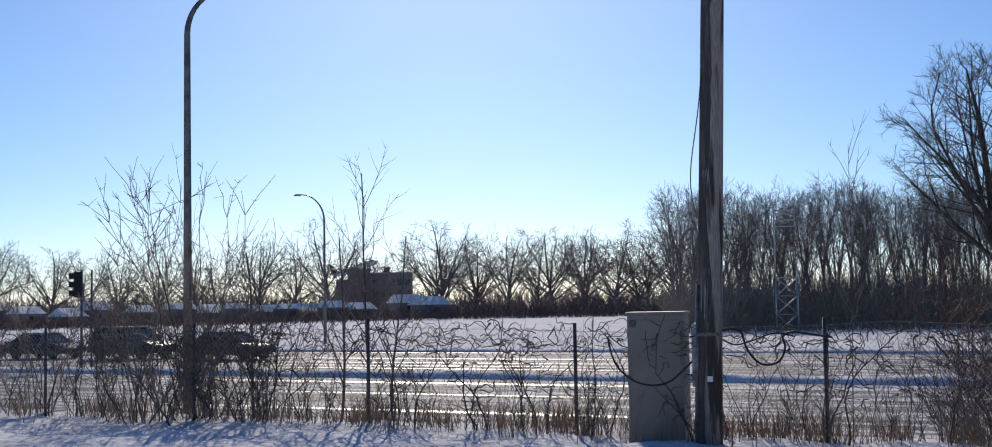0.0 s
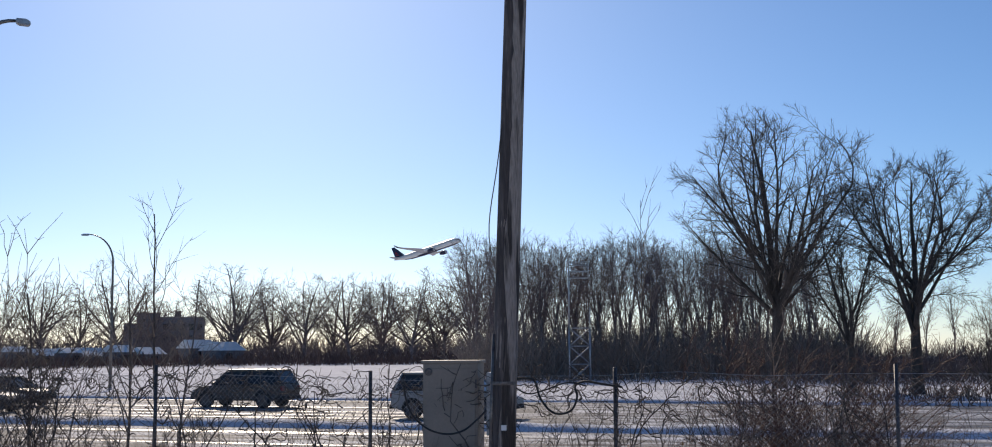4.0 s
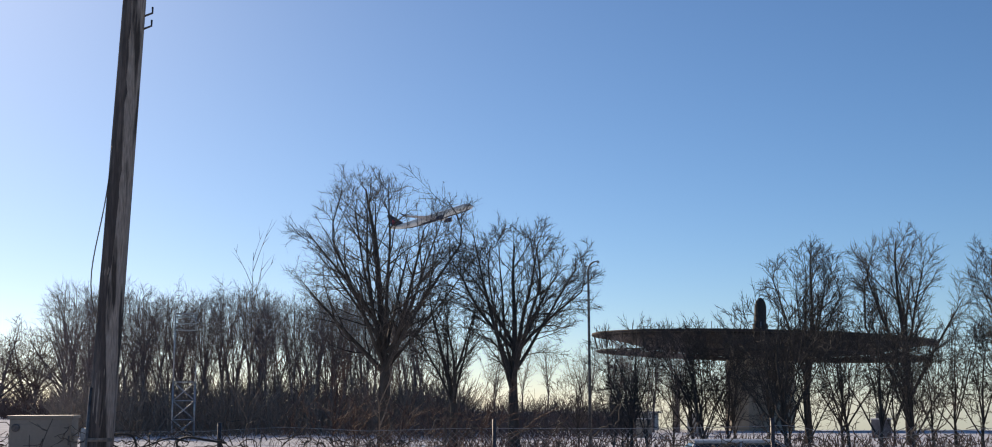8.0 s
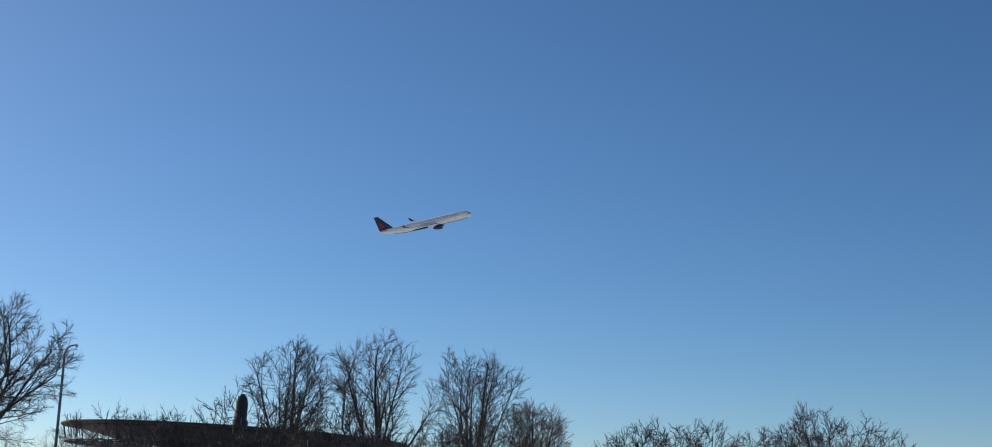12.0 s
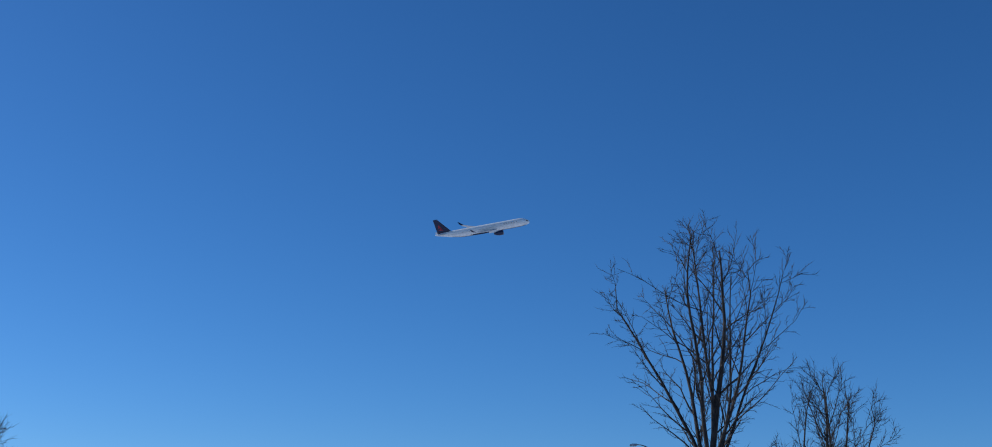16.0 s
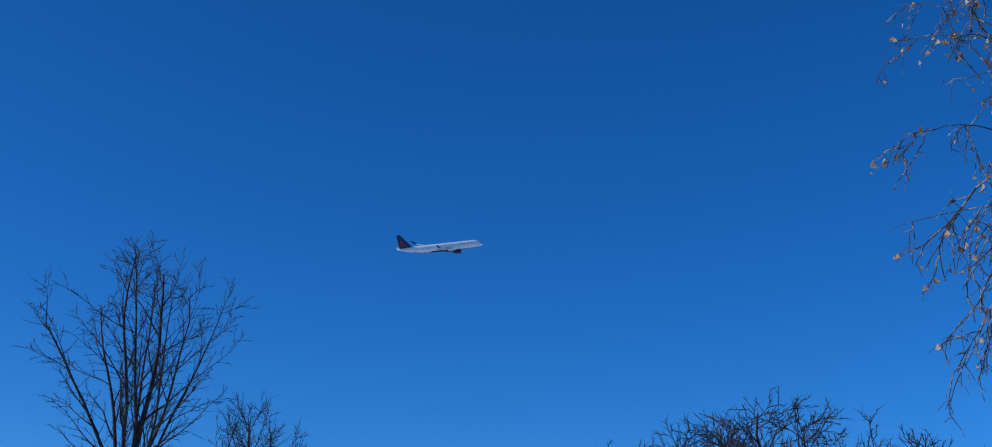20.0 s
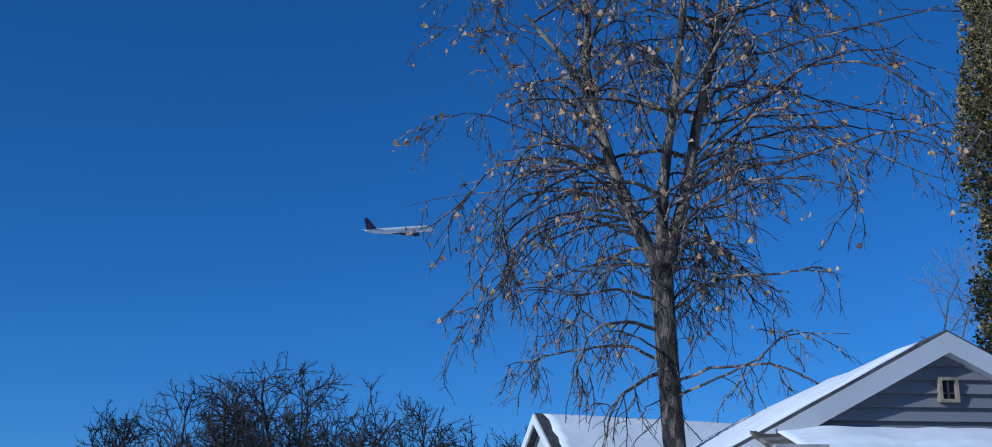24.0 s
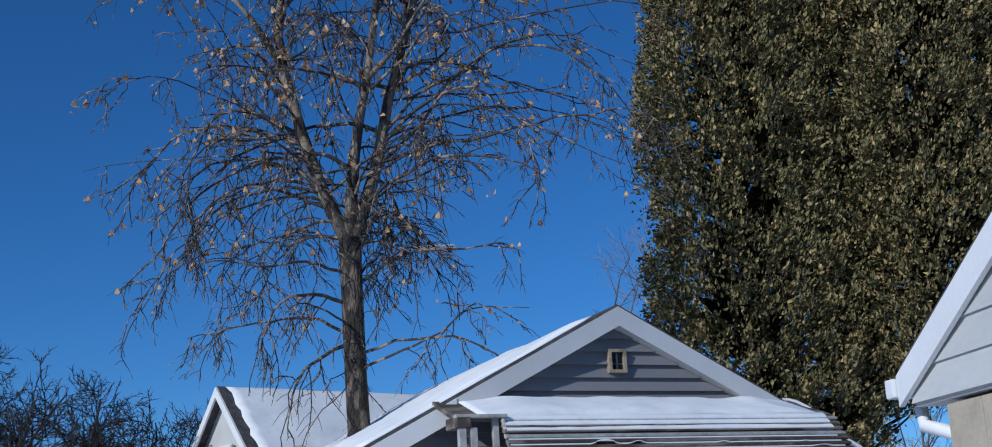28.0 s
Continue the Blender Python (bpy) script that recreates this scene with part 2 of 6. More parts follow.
def tube_data(lines):
    """Vertices and faces of tapered tubes; each line is (points, radii, sides)."""
    V, Fc = [], []
    for pts, radii, sides in lines:
        base, n = len(V), len(pts)
        prev = None
        for i in range(n):
            p = pts[i]
            d = (pts[min(i + 1, n - 1)] - pts[max(i - 1, 0)])
            if d.length < 1e-9:
                d = Vector((0, 0, 1))
            d.normalize()
            if prev is None:
                a = d.orthogonal().normalized()
            else:
                a = prev - d * prev.dot(d)
                a = a.normalized() if a.length > 1e-6 else d.orthogonal().normalized()
            prev = a
            b = d.cross(a)
            for k in range(sides):
                w = 2 * math.pi * k / sides
                V.append(p + (a * math.cos(w) + b * math.sin(w)) * radii[i])
        for i in range(n - 1):
            for k in range(sides):
                q = base + i * sides
                Fc.append((q + k, q + (k + 1) % sides, q + sides + (k + 1) % sides, q + sides + k))
        if sides > 3:
            Fc.append(tuple(base + k for k in range(sides))[::-1])
            Fc.append(tuple(base + (n - 1) * sides + k for k in range(sides)))
    return V, Fc


def tubes(name, lines, material, parent=None, label="", kind="", category="", group="", smooth_faces=True):
    V, Fc = tube_data(lines)
    me = bpy.data.meshes.new(name)
    me.from_pydata(V, [], Fc)
    me.materials.append(material)
    if smooth_faces:
        me.shade_smooth()
    ob = new(name, me)
    ob.parent = parent
    return tagged(ob, label, category, group, kind)


def line(*pts, r=0.02, sides=6, r1=None):
    pts = [Vector(p) for p in pts]
    n = len(pts)
    return (pts, [r + ((r1 if r1 is not None else r) - r) * i / max(n - 1, 1) for i in range(n)], sides)


def lathe(bm, prof, seg=16, cap=True):
    """A turned body round z from (radius, z) rows."""
    rings = [[bm.verts.new((r * math.cos(2 * math.pi * k / seg), r * math.sin(2 * math.pi * k / seg), z)) for k in range(seg)] for r, z in prof]
    for a, b in zip(rings, rings[1:]):
        for k in range(seg):
            bm.faces.new((a[k], a[(k + 1) % seg], b[(k + 1) % seg], b[k]))
    if cap:
        bm.faces.new(rings[0][::-1]), bm.faces.new(rings[-1])
    return bm


# ---- trees ----
def grow(rng, base, direction, length, radius, level, spec, out):
    """One branch and, along it, its own branches. spec: per level (segments, count, start, angle, ratio, up, wiggle)."""
    seg, count, start, angle, ratio, up, wig = spec[level]
    pts, rad = [base.copy()], [radius]
    d = direction.normalized()
    tip = 0.35 if level == 0 else 0.25
    for i in range(seg):
        d = (d + Vector((rng.gauss(0, wig), rng.gauss(0, wig), rng.gauss(0, wig) + up))).normalized()
        pts.append(pts[-1] + d * (length / seg))
        rad.append(radius * (1 - (1 - tip) * (i + 1) / seg))
    out[min(level, len(out) - 1)].append((pts, rad, (8, 6, 4, 3, 3, 3)[min(level, 5)]))
    if level + 1 >= len(spec):
        return
    roll = rng.random() * 6.28
    for k in range(count):
        f = start + (1 - start) * (k + rng.random() * 0.8) / count
        f = min(f, 0.99)
        i = min(int(f * seg), seg - 1)
        q = f * seg - i
        p = pts[i].lerp(pts[i + 1], q)
        ax = (pts[i + 1] - pts[i]).normalized()
        roll += 2.4 + rng.gauss(0, 0.4)
        side = ax.orthogonal().normalized()
        side.rotate(Matrix.Rotation(roll, 3, ax))
        a = radians(angle) * (0.75 + 0.5 * rng.random())
        nd = ax * math.cos(a) + side * math.sin(a)
        ln_ = length * ratio * (1.15 - 0.55 * f) * (0.75 + 0.5 * rng.random())
        grow(rng, p, nd, ln_, max(rad[i] * 0.62 * (0.8 + 0.3 * rng.random()), 0.004), level + 1, spec, out)


def tree(name, seed, height, spec, trunk_r, m, label, group="", bark="bark", twig="twig", limbs=1, lean=(0, 0), fork_z=None, spread=20,
         category="tree", min_r=0.0, width=None, split=True, belly=0.6, low=0.12):
    """A bare tree: trunk with limbs, crown of branches and twigs. With fork_z the trunk splits there into that many limbs. height and width are those of the finished crown."""
    rng = random.Random(seed)
    out = [[], [], [], [], []]
    if fork_z:
        top = Vector((lean[0] * fork_z, lean[1] * fork_z, fork_z))
        out[0].append(([Vector((0, 0, -0.3)), Vector((0, 0, 0.25)), top * 0.5 + Vector((rng.gauss(0, .05), rng.gauss(0, .05), 0)), top],
                       [trunk_r * 1.35, trunk_r * 1.1, trunk_r * 0.95, trunk_r * 0.85], 10))
        for k in range(limbs):
            w = 2 * math.pi * (k + 0.3 * rng.random()) / limbs + seed
            a = radians(spread) * (0.6 + 0.6 * rng.random())
            d = Vector((math.cos(w) * math.sin(a) + lean[0], math.sin(w) * math.sin(a) + lean[1], math.cos(a)))
            grow(rng, top - Vector((0, 0, 0.15)), d, (height - fork_z) * (0.8 + 0.3 * rng.random()), trunk_r * 0.85 / math.sqrt(limbs) * 1.15, 0, spec, out)
    else:
        grow(rng, Vector((0, 0, -0.3)), Vector((lean[0], lean[1], 1)), height, trunk_r, 0, spec, out)
    zs = sorted(pts[-1].z for lst in out for pts, _, _ in lst)
    fz = height / zs[int(len(zs) * 0.94)]
    xs = sorted(math.hypot(pts[-1].x, pts[-1].y) for lst in out for pts, _, _ in lst)
    fx = min(max(width / xs[int(len(xs) * 0.9)], 0.8 * fz), 1.3 * fz) if width else fz
    zc, zl, wd = height * belly, height * low, width or height * 0.3

    def inside(p):
        """Within the crown's rounded outline, a little uneven."""
        q = 1.05 + 0.45 * noise.noise((p.x * 2.6 / wd + seed, p.y * 2.6 / wd, p.z * 5 / height)) + 0.2 * noise.noise((p.x * 7 / wd, p.y * 7 / wd + seed, p.z * 12 / height))
        if p.z > zc:
            return ((p.x ** 2 + p.y ** 2) / wd ** 2 + ((p.z - zc) / (height - zc)) ** 2) < q
        return math.hypot(p.x, p.y) < wd * q * (0.3 + 0.7 * max(p.z - zl, 0) / (zc - zl)) + 0.3

    for k, lst in enumerate(out):
        kept = []
        for pts, rr, sd in lst:
            for p in pts:
                f = fx if p.z > 0.6 else 1
                p.x, p.y, p.z = p.x * f, p.y * f, p.z * fz
            n = 1 if k else 2
            while n < len(pts) and inside(pts[n]):
                n += 1
            if n >= 2:
                taper = 0.75 if n < len(pts) else 0.0
                kept.append((pts[:n], [q * (1 - taper * i / (n - 1)) for i, q in enumerate(rr[:n])], sd))
        lst[:] = kept
    t = thing(name, label, category, m, group)
    tubes("trunk", out[0][:1], M[bark], t)
    if split:
        for ln_ in out[0][1:]:
            tubes("limb", [ln_], M[bark], t)
    tw = [(p, [max(r, min_r) for r in rr], s) for lst in ([[], out[0][1:]][not split], *out[1:]) for p, rr, s in lst]
    if tw:
        tubes("crown", tw, M[twig], t, kind="stuff")
    return t


def bare_tree(name, seed, height, width, trunk_r, m, label, group="", bark="bark", twig="twig", fork_z=2.0, limbs=5, spread=26, belly=0.6, low=0.15, tip_r=0.012, nb=13, nt=9, ns=7,
              ratio=0.3, twl=1.3, sprig=0.5, wig=0.06, up=0.02, angle=38, lean=0.0, category="tree", parts_limbs=7, rise=0.25, twig_seg=3, hang=0.0):
    """A bare tree grown limb by limb inside a rounded crown. width is the crown's radius; nb, nt and ns count the branches of a limb, the twigs of a branch and the sprigs of a twig."""
    rng = random.Random(seed)
    zl, zc = height * low, height * belly
    g = rng.gauss

    def inside(p, k=1.0):
        x, y = (p.x - lean * p.z) / k, p.y / k
        q = 1 + 0.18 * noise.noise((x * 2.4 / width + seed, y * 2.4 / width, p.z * 4.5 / height)) + 0.12 * noise.noise((x * 6 / width, y * 6 / width + seed, p.z * 11 / height))
        if p.z > zc:
            return (x * x + y * y) / width ** 2 + ((p.z - zc) / (height - zc) / k) ** 2 < q * q
        return math.hypot(x, y) < width * q * max((p.z - zl) / (zc - zl), 0.03) ** 0.6 + 0.25

    chains, fine = [], []
    wide = math.atan2(width * 0.95, zc - fork_z)

    def room(p, d):
        """How far the crown reaches from p along d."""
        q, step = 0.0, height * 0.03
        while q < height * 0.45 and inside(p + d * (q + step)):
            q += step
        return q

    def turned(ax, a, roll):
        side = ax.orthogonal().normalized()
        side.rotate(Matrix.Rotation(roll, 3, ax))
        return ax * math.cos(a) + side * math.sin(a)

    def branch(p, d, L, r, lv, free=0):
        n = (12, 6, twig_seg)[lv]
        w, lift = wig * (0.6, 1.5, 2.2)[lv], up * (1, 1.6, 0.6)[lv] - hang * (0, 0.5, 1)[lv]
        pts = [p]
        for i in range(n):
            d = (d + Vector((g(0, w), g(0, w), g(0, w) + lift))).normalized()
            q = pts[-1] + d * (L / n)
            if lv < 2 and i >= free and not inside(q, (0.86, 1.0)[lv]):
                # bend back towards the crown's axis, or end here
                d = (d + Vector((lean * q.z - q.x, -q.y, 0)).normalized() * (0.5 if lv == 0 else 0.3) + Vector((0, 0, 0.25))).normalized()
                q = pts[-1] + d * (L / n)
                if not inside(q, (0.86, 1.0)[lv]):
                    break
            pts.append(q)
        k = len(pts) - 1
        if k < 1:
            return
        rad = [max(r * (1 - 0.8 * i / k), tip_r * (1.2, 1.0, 0.9)[lv]) for i in range(k + 1)]
        chains.append((lv, pts, rad))
        f0, roll = (0.12, 0.12, 0.05)[lv], rng.random() * 6.28
        cnt = max(1, round((nb, nt, ns)[lv] * (k / n) ** 0.7))
        for j in range(cnt):
            f = min(f0 + (1 - f0) * (j + rng.random()) / cnt, 0.995) * k
            i = int(f)
            q, ax = pts[i].lerp(pts[i + 1], f - i), (pts[i + 1] - pts[i]).normalized()
            roll += 2.4 + g(0, 0.5)
            e = turned(ax, radians(angle) * rng.uniform(0.6, 1.25), roll)
            if lv == 0:
                e = (e + Vector((q.x, q.y, 0)).normalized() * 0.3).normalized()
                branch(q, e, min(room(q, e) * 1.1 + 0.4, ratio * height) * rng.uniform(0.5, 0.95), min(rad[i] * 0.55, 0.012 * height * ratio * rng.uniform(0.7, 1.1)), 1)
            elif lv == 1:
                branch(q, e, twl * (1.15 - 0.5 * f / k) * rng.uniform(0.55, 1.2), min(rad[i] * 0.6, tip_r * 1.7), 2)
            else:
                e.z += 0.12 - hang * 3
                fine.append((q, q + e.normalized() * sprig * rng.uniform(0.4, 1.15), tip_r))

    n = max(4, int(fork_z / 0.7))
    bend = rng.uniform(-0.03, 0.03) * height
    trunk = [Vector((bend * 0.2 * math.sin(3 * i / n) + lean * fork_z * i / n, bend * 0.15 * math.sin(2 * i / n + seed), -0.3 + (fork_z + 0.3) * i / n)) for i in range(n + 1)]
    chains.append((0, trunk, [trunk_r * (1.4 if i == 0 else 1.12 - 0.26 * i / n) for i in range(n + 1)]))
    top, first = trunk[-1], len(chains)
    branch(top, Vector((g(0, 0.06) + lean, g(0, 0.06), 1)), (height - fork_z) * 1.0, trunk_r * 0.72, 0, 3)
    lead = chains[first][1]
    for j in range(limbs):
        w, a = 2.4 * j + seed + rng.gauss(0, 0.2), min(wide, radians(spread) * 1.3) * (0.3 + 0.75 * ((j + 0.5) / limbs) ** 0.7)
        f = rise * (len(lead) - 1) * rng.random() ** 1.5
        i = int(f)
        p = lead[i].lerp(lead[i + 1], f - i)
        branch(p, Vector((math.cos(w) * math.sin(a) + lean, math.sin(w) * math.sin(a), math.cos(a))), (height - p.z) * rng.uniform(0.9, 1.15), trunk_r * rng.uniform(0.32, 0.5), 0, 2)
    t = thing(name, label, category, m, group)
    # the leader's first run belongs to the trunk
    tubes("trunk", [(chains[0][1] + chains[first][1][1:], chains[0][2] + chains[first][2][1:], 10)], M[bark], t)
    rest = sorted((c for i, c in enumerate(chains) if i not in (0, first)), key=lambda c: -c[2][0])
    for lv, p, r in rest[:parts_limbs]:
        tubes("limb", [(p, r, 7)], M[bark], t)
    rest = sorted(rest[parts_limbs:], key=lambda c: c[0])
    thick = len(tube_data([(p, r, (6, 4, 3)[lv]) for lv, p, r in rest if lv < 2])[1])
    V, Fc = tube_data([(p, r, (6, 4, 3)[lv]) for lv, p, r in rest])
    for a, e, q in fine:
        s1 = (e - a).orthogonal().normalized() * q
        s2 = (e - a).normalized().cross(s1)
        i = len(V)
        V += [a + s1, a - s1 * 0.5 + s2 * 0.87, a - s1 * 0.5 - s2 * 0.87, e]
        Fc += [(i, i + 1, i + 3), (i + 1, i + 2, i + 3), (i + 2, i, i + 3)]
    me = bpy.data.meshes.new("crown")
    me.from_pydata(V, [], Fc)
    me.materials.append(M[bark]), me.materials.append(M[twig])
    me.polygons.foreach_set("material_index", [0] * thick + [1] * (len(Fc) - thick))
    ob = new("crown", me)
    ob.parent = t
    tagged(ob, kind="stuff")
    return t


def on_ground(az, d, dz=0.0):
    p = ray(az, 0, d)
    return Vector((p.x, p.y, ground_z(p.x, p.y) + dz))


def stand(az, d, turn=0.0, scale=1.0, dz=0.0):
    p = on_ground(az, d, dz)
    return Matrix.LocRotScale(p, Euler((0, 0, turn)), (scale,) * 3)


# ---- ground, roads, snow banks ----
def spaced(a, fine0, fine1, step, b):
    far = [a, a * 0.55, a * 0.3, a * 0.15, a * 0.08]
    out = [q for q in far if q < fine0 - step]
    k = fine0
    while k <= fine1 + 1e-6:
        out.append(k)
        k += step
    return out + [q for q in (b * 0.08, b * 0.15, b * 0.3, b * 0.55, b) if q > fine1 + step]


def make_ground():
    us = spaced(-3600, -48, 48, 0.4, 3600)
    us = sorted(set(us + [-240, -160, -110, -80, -62, 62, 80, 110, 160, 240]))
    vs = sorted(set([-3600, -1500, -600, -250, -120, -60, -40, -25, -15, -8, -3] + [i * 0.35 for i in range(0, 42)] + [14.6 + i * 0.6 for i in range(0, 10)]
                    + [22, 30, 40, 50, 60, 62, 64, 67, 71, 76, 82, 90, 100, 112, 126, 142, 160, 180, 200, 230, 270, 340, 450, 700, 1200, 2200, 3600]))
    V = []
    for v in vs:
        for u in us:
            p = road(u, v)
            V.append((p.x, p.y, ground_z(p.x, p.y)))
    n = len(us)
    Fc = [(j * n + i, j * n + i + 1, (j + 1) * n + i + 1, (j + 1) * n + i) for j in range(len(vs) - 1) for i in range(n - 1)]
    me = bpy.data.meshes.new("ground")
    me.from_pydata(V, [], Fc)
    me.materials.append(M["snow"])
    me.shade_smooth()
    tagged(new("ground", me), "snow-covered ground with a low bank along the road", "ground", kind="structure")


make_ground()
ROAD_M = Matrix.Translation(road(0, 0, -1.0)) @ Matrix.Rotation(-radians(ROAD), 4, "Z")


def road_strip(name, v0, v1, label):
    bm = boxes((-2500, v0, -0.1, 2500, v1, 0.025))
    ob = mesh_ob(name, bm, M["asphalt"], None, label, kind="structure", category="road")
    ob.matrix_basis = ROAD_M
    return ob


road_strip("road", 20.6, 38.0, "wet asphalt carriageway with streaks of snow")
road_strip("road", 40.6, 60.0, "wet asphalt far carriageway with streaks of snow")


def snow_ridge(name, v0, v1, h, seed, label, u0=-140, u1=120, step=0.8):
    """A ploughed ridge of snow along the road."""
    rng = random.Random(seed)
    V, Fc = [], []
    k = int((u1 - u0) / step)
    prof = [(0, 0), (0.12, 0.55), (0.3, 0.95), (0.55, 1), (0.8, 0.6), (1, 0)]
    for i in range(k + 1):
        u = u0 + i * step
        hh = h * (0.8 + 0.35 * noise.noise((u * 0.25, seed, 0)) + 0.15 * noise.noise((u * 1.1, seed, 4)))
        sh = 0.25 * noise.noise((u * 0.15, seed, 9))
        for a, b in prof:
            V.append((u, v0 + (v1 - v0) * a + sh, hh * b + (0.05 * rng.random() if 0 < a < 1 else -0.05)))
    n = len(prof)
    for i in range(k):
        for j in range(n - 1):
            Fc.append((i * n + j, (i + 1) * n + j, (i + 1) * n + j + 1, i * n + j + 1))
    me = bpy.data.meshes.new(name)
    me.from_pydata(V, [], Fc)
    me.materials.append(M["snow"])
    me.shade_smooth()
    ob = tagged(new(name, me), label, "snow bank", kind="structure")
    ob.matrix_basis = ROAD_M


def ruts(name, v0, v1, label):
    ob = mesh_ob(name, boxes((-2500, v0, 0.0, 2500, v1, 0.031)), M["rut"], None, label, kind="structure", category="road")
    ob.matrix_basis = ROAD_M


for v_, w_ in ((26.1, 0.5), (31.3, 0.3), (35.6, 0.8), (44.0, 0.38), (46.2, 0.3), (48.6, 0.38), (52.4, 0.5)):
    ruts("wheel_track", v_, v_ + w_, "dark wet wheel track worn through the snow")
ruts("kerb_line", 59.2, 59.55, "dark wet gutter line along the far kerb")


snow_ridge("snow_bank", 38.4, 40.0, 0.26, 3, "ploughed ridge of snow on the median")
snow_ridge("snow_bank", 59.7, 61.2, 0.2, 7, "ploughed ridge of snow along the far kerb")
snow_ridge("snow_bank", 19.2, 21.0, 0.22, 11, "low ridge of snow along the near kerb")


# ---- utility pole, cabinet, fence ----
def utility_pole():
    b = on_ground(2.94, 14.2)
    t = thing("utility_pole", "weathered wooden utility pole with dark peeling streaks", "pole", Matrix.Translation(b))
    top = ray(3.83, 17.6, 14.2) - b
    pts = [Vector((0, 0, -0.4)), top * 0.25, top * 0.5, top * 0.75, top, top * 1.45]
    tubes("pole", [(pts, [0.142, 0.139, 0.135, 0.13, 0.124, 0.115], 20)], M["pole_wood"], t)
    # a dark strip of old coating that peels along one side
    V, Fc, n = [], [], 60
    for i in range(n + 1):
        z = -0.3 + (top.z * 1.4 + 0.3) * i / n
        c, rr = top * (z / top.z), 0.1435 - 0.0022 * max(z, 0)
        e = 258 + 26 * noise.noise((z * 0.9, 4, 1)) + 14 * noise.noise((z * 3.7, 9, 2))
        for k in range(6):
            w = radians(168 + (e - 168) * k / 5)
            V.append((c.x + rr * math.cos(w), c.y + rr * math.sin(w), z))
    Fc = [(i * 6 + k, i * 6 + k + 1, i * 6 + k + 7, i * 6 + k + 6) for i in range(n) for k in range(5)]
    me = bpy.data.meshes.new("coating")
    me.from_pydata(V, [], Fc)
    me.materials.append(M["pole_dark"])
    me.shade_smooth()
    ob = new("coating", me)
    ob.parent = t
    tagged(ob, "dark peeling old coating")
    # a conduit on the side, staples, tags, slack cable
    off = Vector((-0.135, -0.05, 0))
    tubes("conduit", [line(off + Vector((0, 0, -0.2)), off + top * 0.15, off + top * 0.29, r=0.024, sides=8)], M["lamp_steel"], t, "grey conduit strapped to the pole")
    for k in (0.2,):
        q = top * k
        bm = bmesh.new()
        lathe(bm, [(0.15, -0.02), (0.152, 0), (0.15, 0.02)], 18)
        bmesh.ops.translate(bm, verts=bm.verts, vec=q + Vector((-0.01, 0, 0)))
        part("strap", bm, M["lamp_steel"], t)
    bm = boxes((-0.03, -0.155, -0.03, 0.03, -0.135, 0.03), bevel=0.005)
    bmesh.ops.translate(bm, verts=bm.verts, vec=top * (0.73 / top.z) + Vector((0.0, 0, 0.0)))
    part("tag", bm, M["trim_white"], t, "small white tag")
    pts = []
    for i in range(15):
        f = i / 14
        z = 4.4 - 1.95 * f
        pts.append(Vector((-0.12 - 0.11 * math.sin(math.pi * f ** 2.2), -0.05, z)) + top * (z / top.z) - Vector((0, 0, z)))
    tubes("cable", [(pts, [0.007] * 15, 5)], M["lamp_steel"], t, "slack thin grey cable")
    pts = [Vector((0.13 + 0.03 * math.sin(w), -0.03, 6.0 + 0.08 * w)) + top * 0.75 * Vector((1, 1, 0)) for w in (0, 1, 2, 3)]
    for k, z in enumerate((5.75, 5.9)):
        q = top * (z / top.z)
        tubes("bracket", [line(q + Vector((0.1, -0.03, 0)), q + Vector((0.2, -0.04, 0.05)), q + Vector((0.2, -0.04, 0.12)), r=0.012, sides=5)], M["dark_steel"], t)
    # thick black cable loops low down, to the fence on one side and over the cabinet on the other
    for y, keys, r in ((-0.03, ((0.1, 1.24), (0.24, 1.27), (0.38, 1.24), (0.44, 1.06), (0.54, 0.92), (0.66, 0.87), (0.8, 0.92), (0.86, 1.06), (0.84, 1.18), (0.95, 1.23), (1.15, 1.2), (1.4, 1.16)), 0.013),
                       (-0.05, ((0.12, 1.2), (0.3, 1.1), (0.5, 1.14), (0.75, 1.22), (1.0, 1.17)), 0.009),
                       (-0.35, ((-1.08, 1.22), (-1.04, 1.02), (-0.96, 0.86), (-0.8, 0.73), (-0.6, 0.68), (-0.42, 0.72), (-0.27, 0.84), (-0.16, 0.95)), 0.011)):
        pts = []
        for i in range(len(keys) - 1):
            a, b_, c, d = (Vector((*keys[min(max(i + q, 0), len(keys) - 1)], 0)) for q in (-1, 0, 1, 2))
            for s in range(5):
                f = s / 5
                w = 0.5 * (2 * b_ + (c - a) * f + (2 * a - 5 * b_ + 4 * c - d) * f * f + (3 * b_ - a - 3 * c + d) * f ** 3)
                pts.append(Vector((w.x, y, w.y)))
        tubes("cable", [(pts, [r] * len(pts), 6)], M["cable"], t, "hanging loop of black cable")


utility_pole()


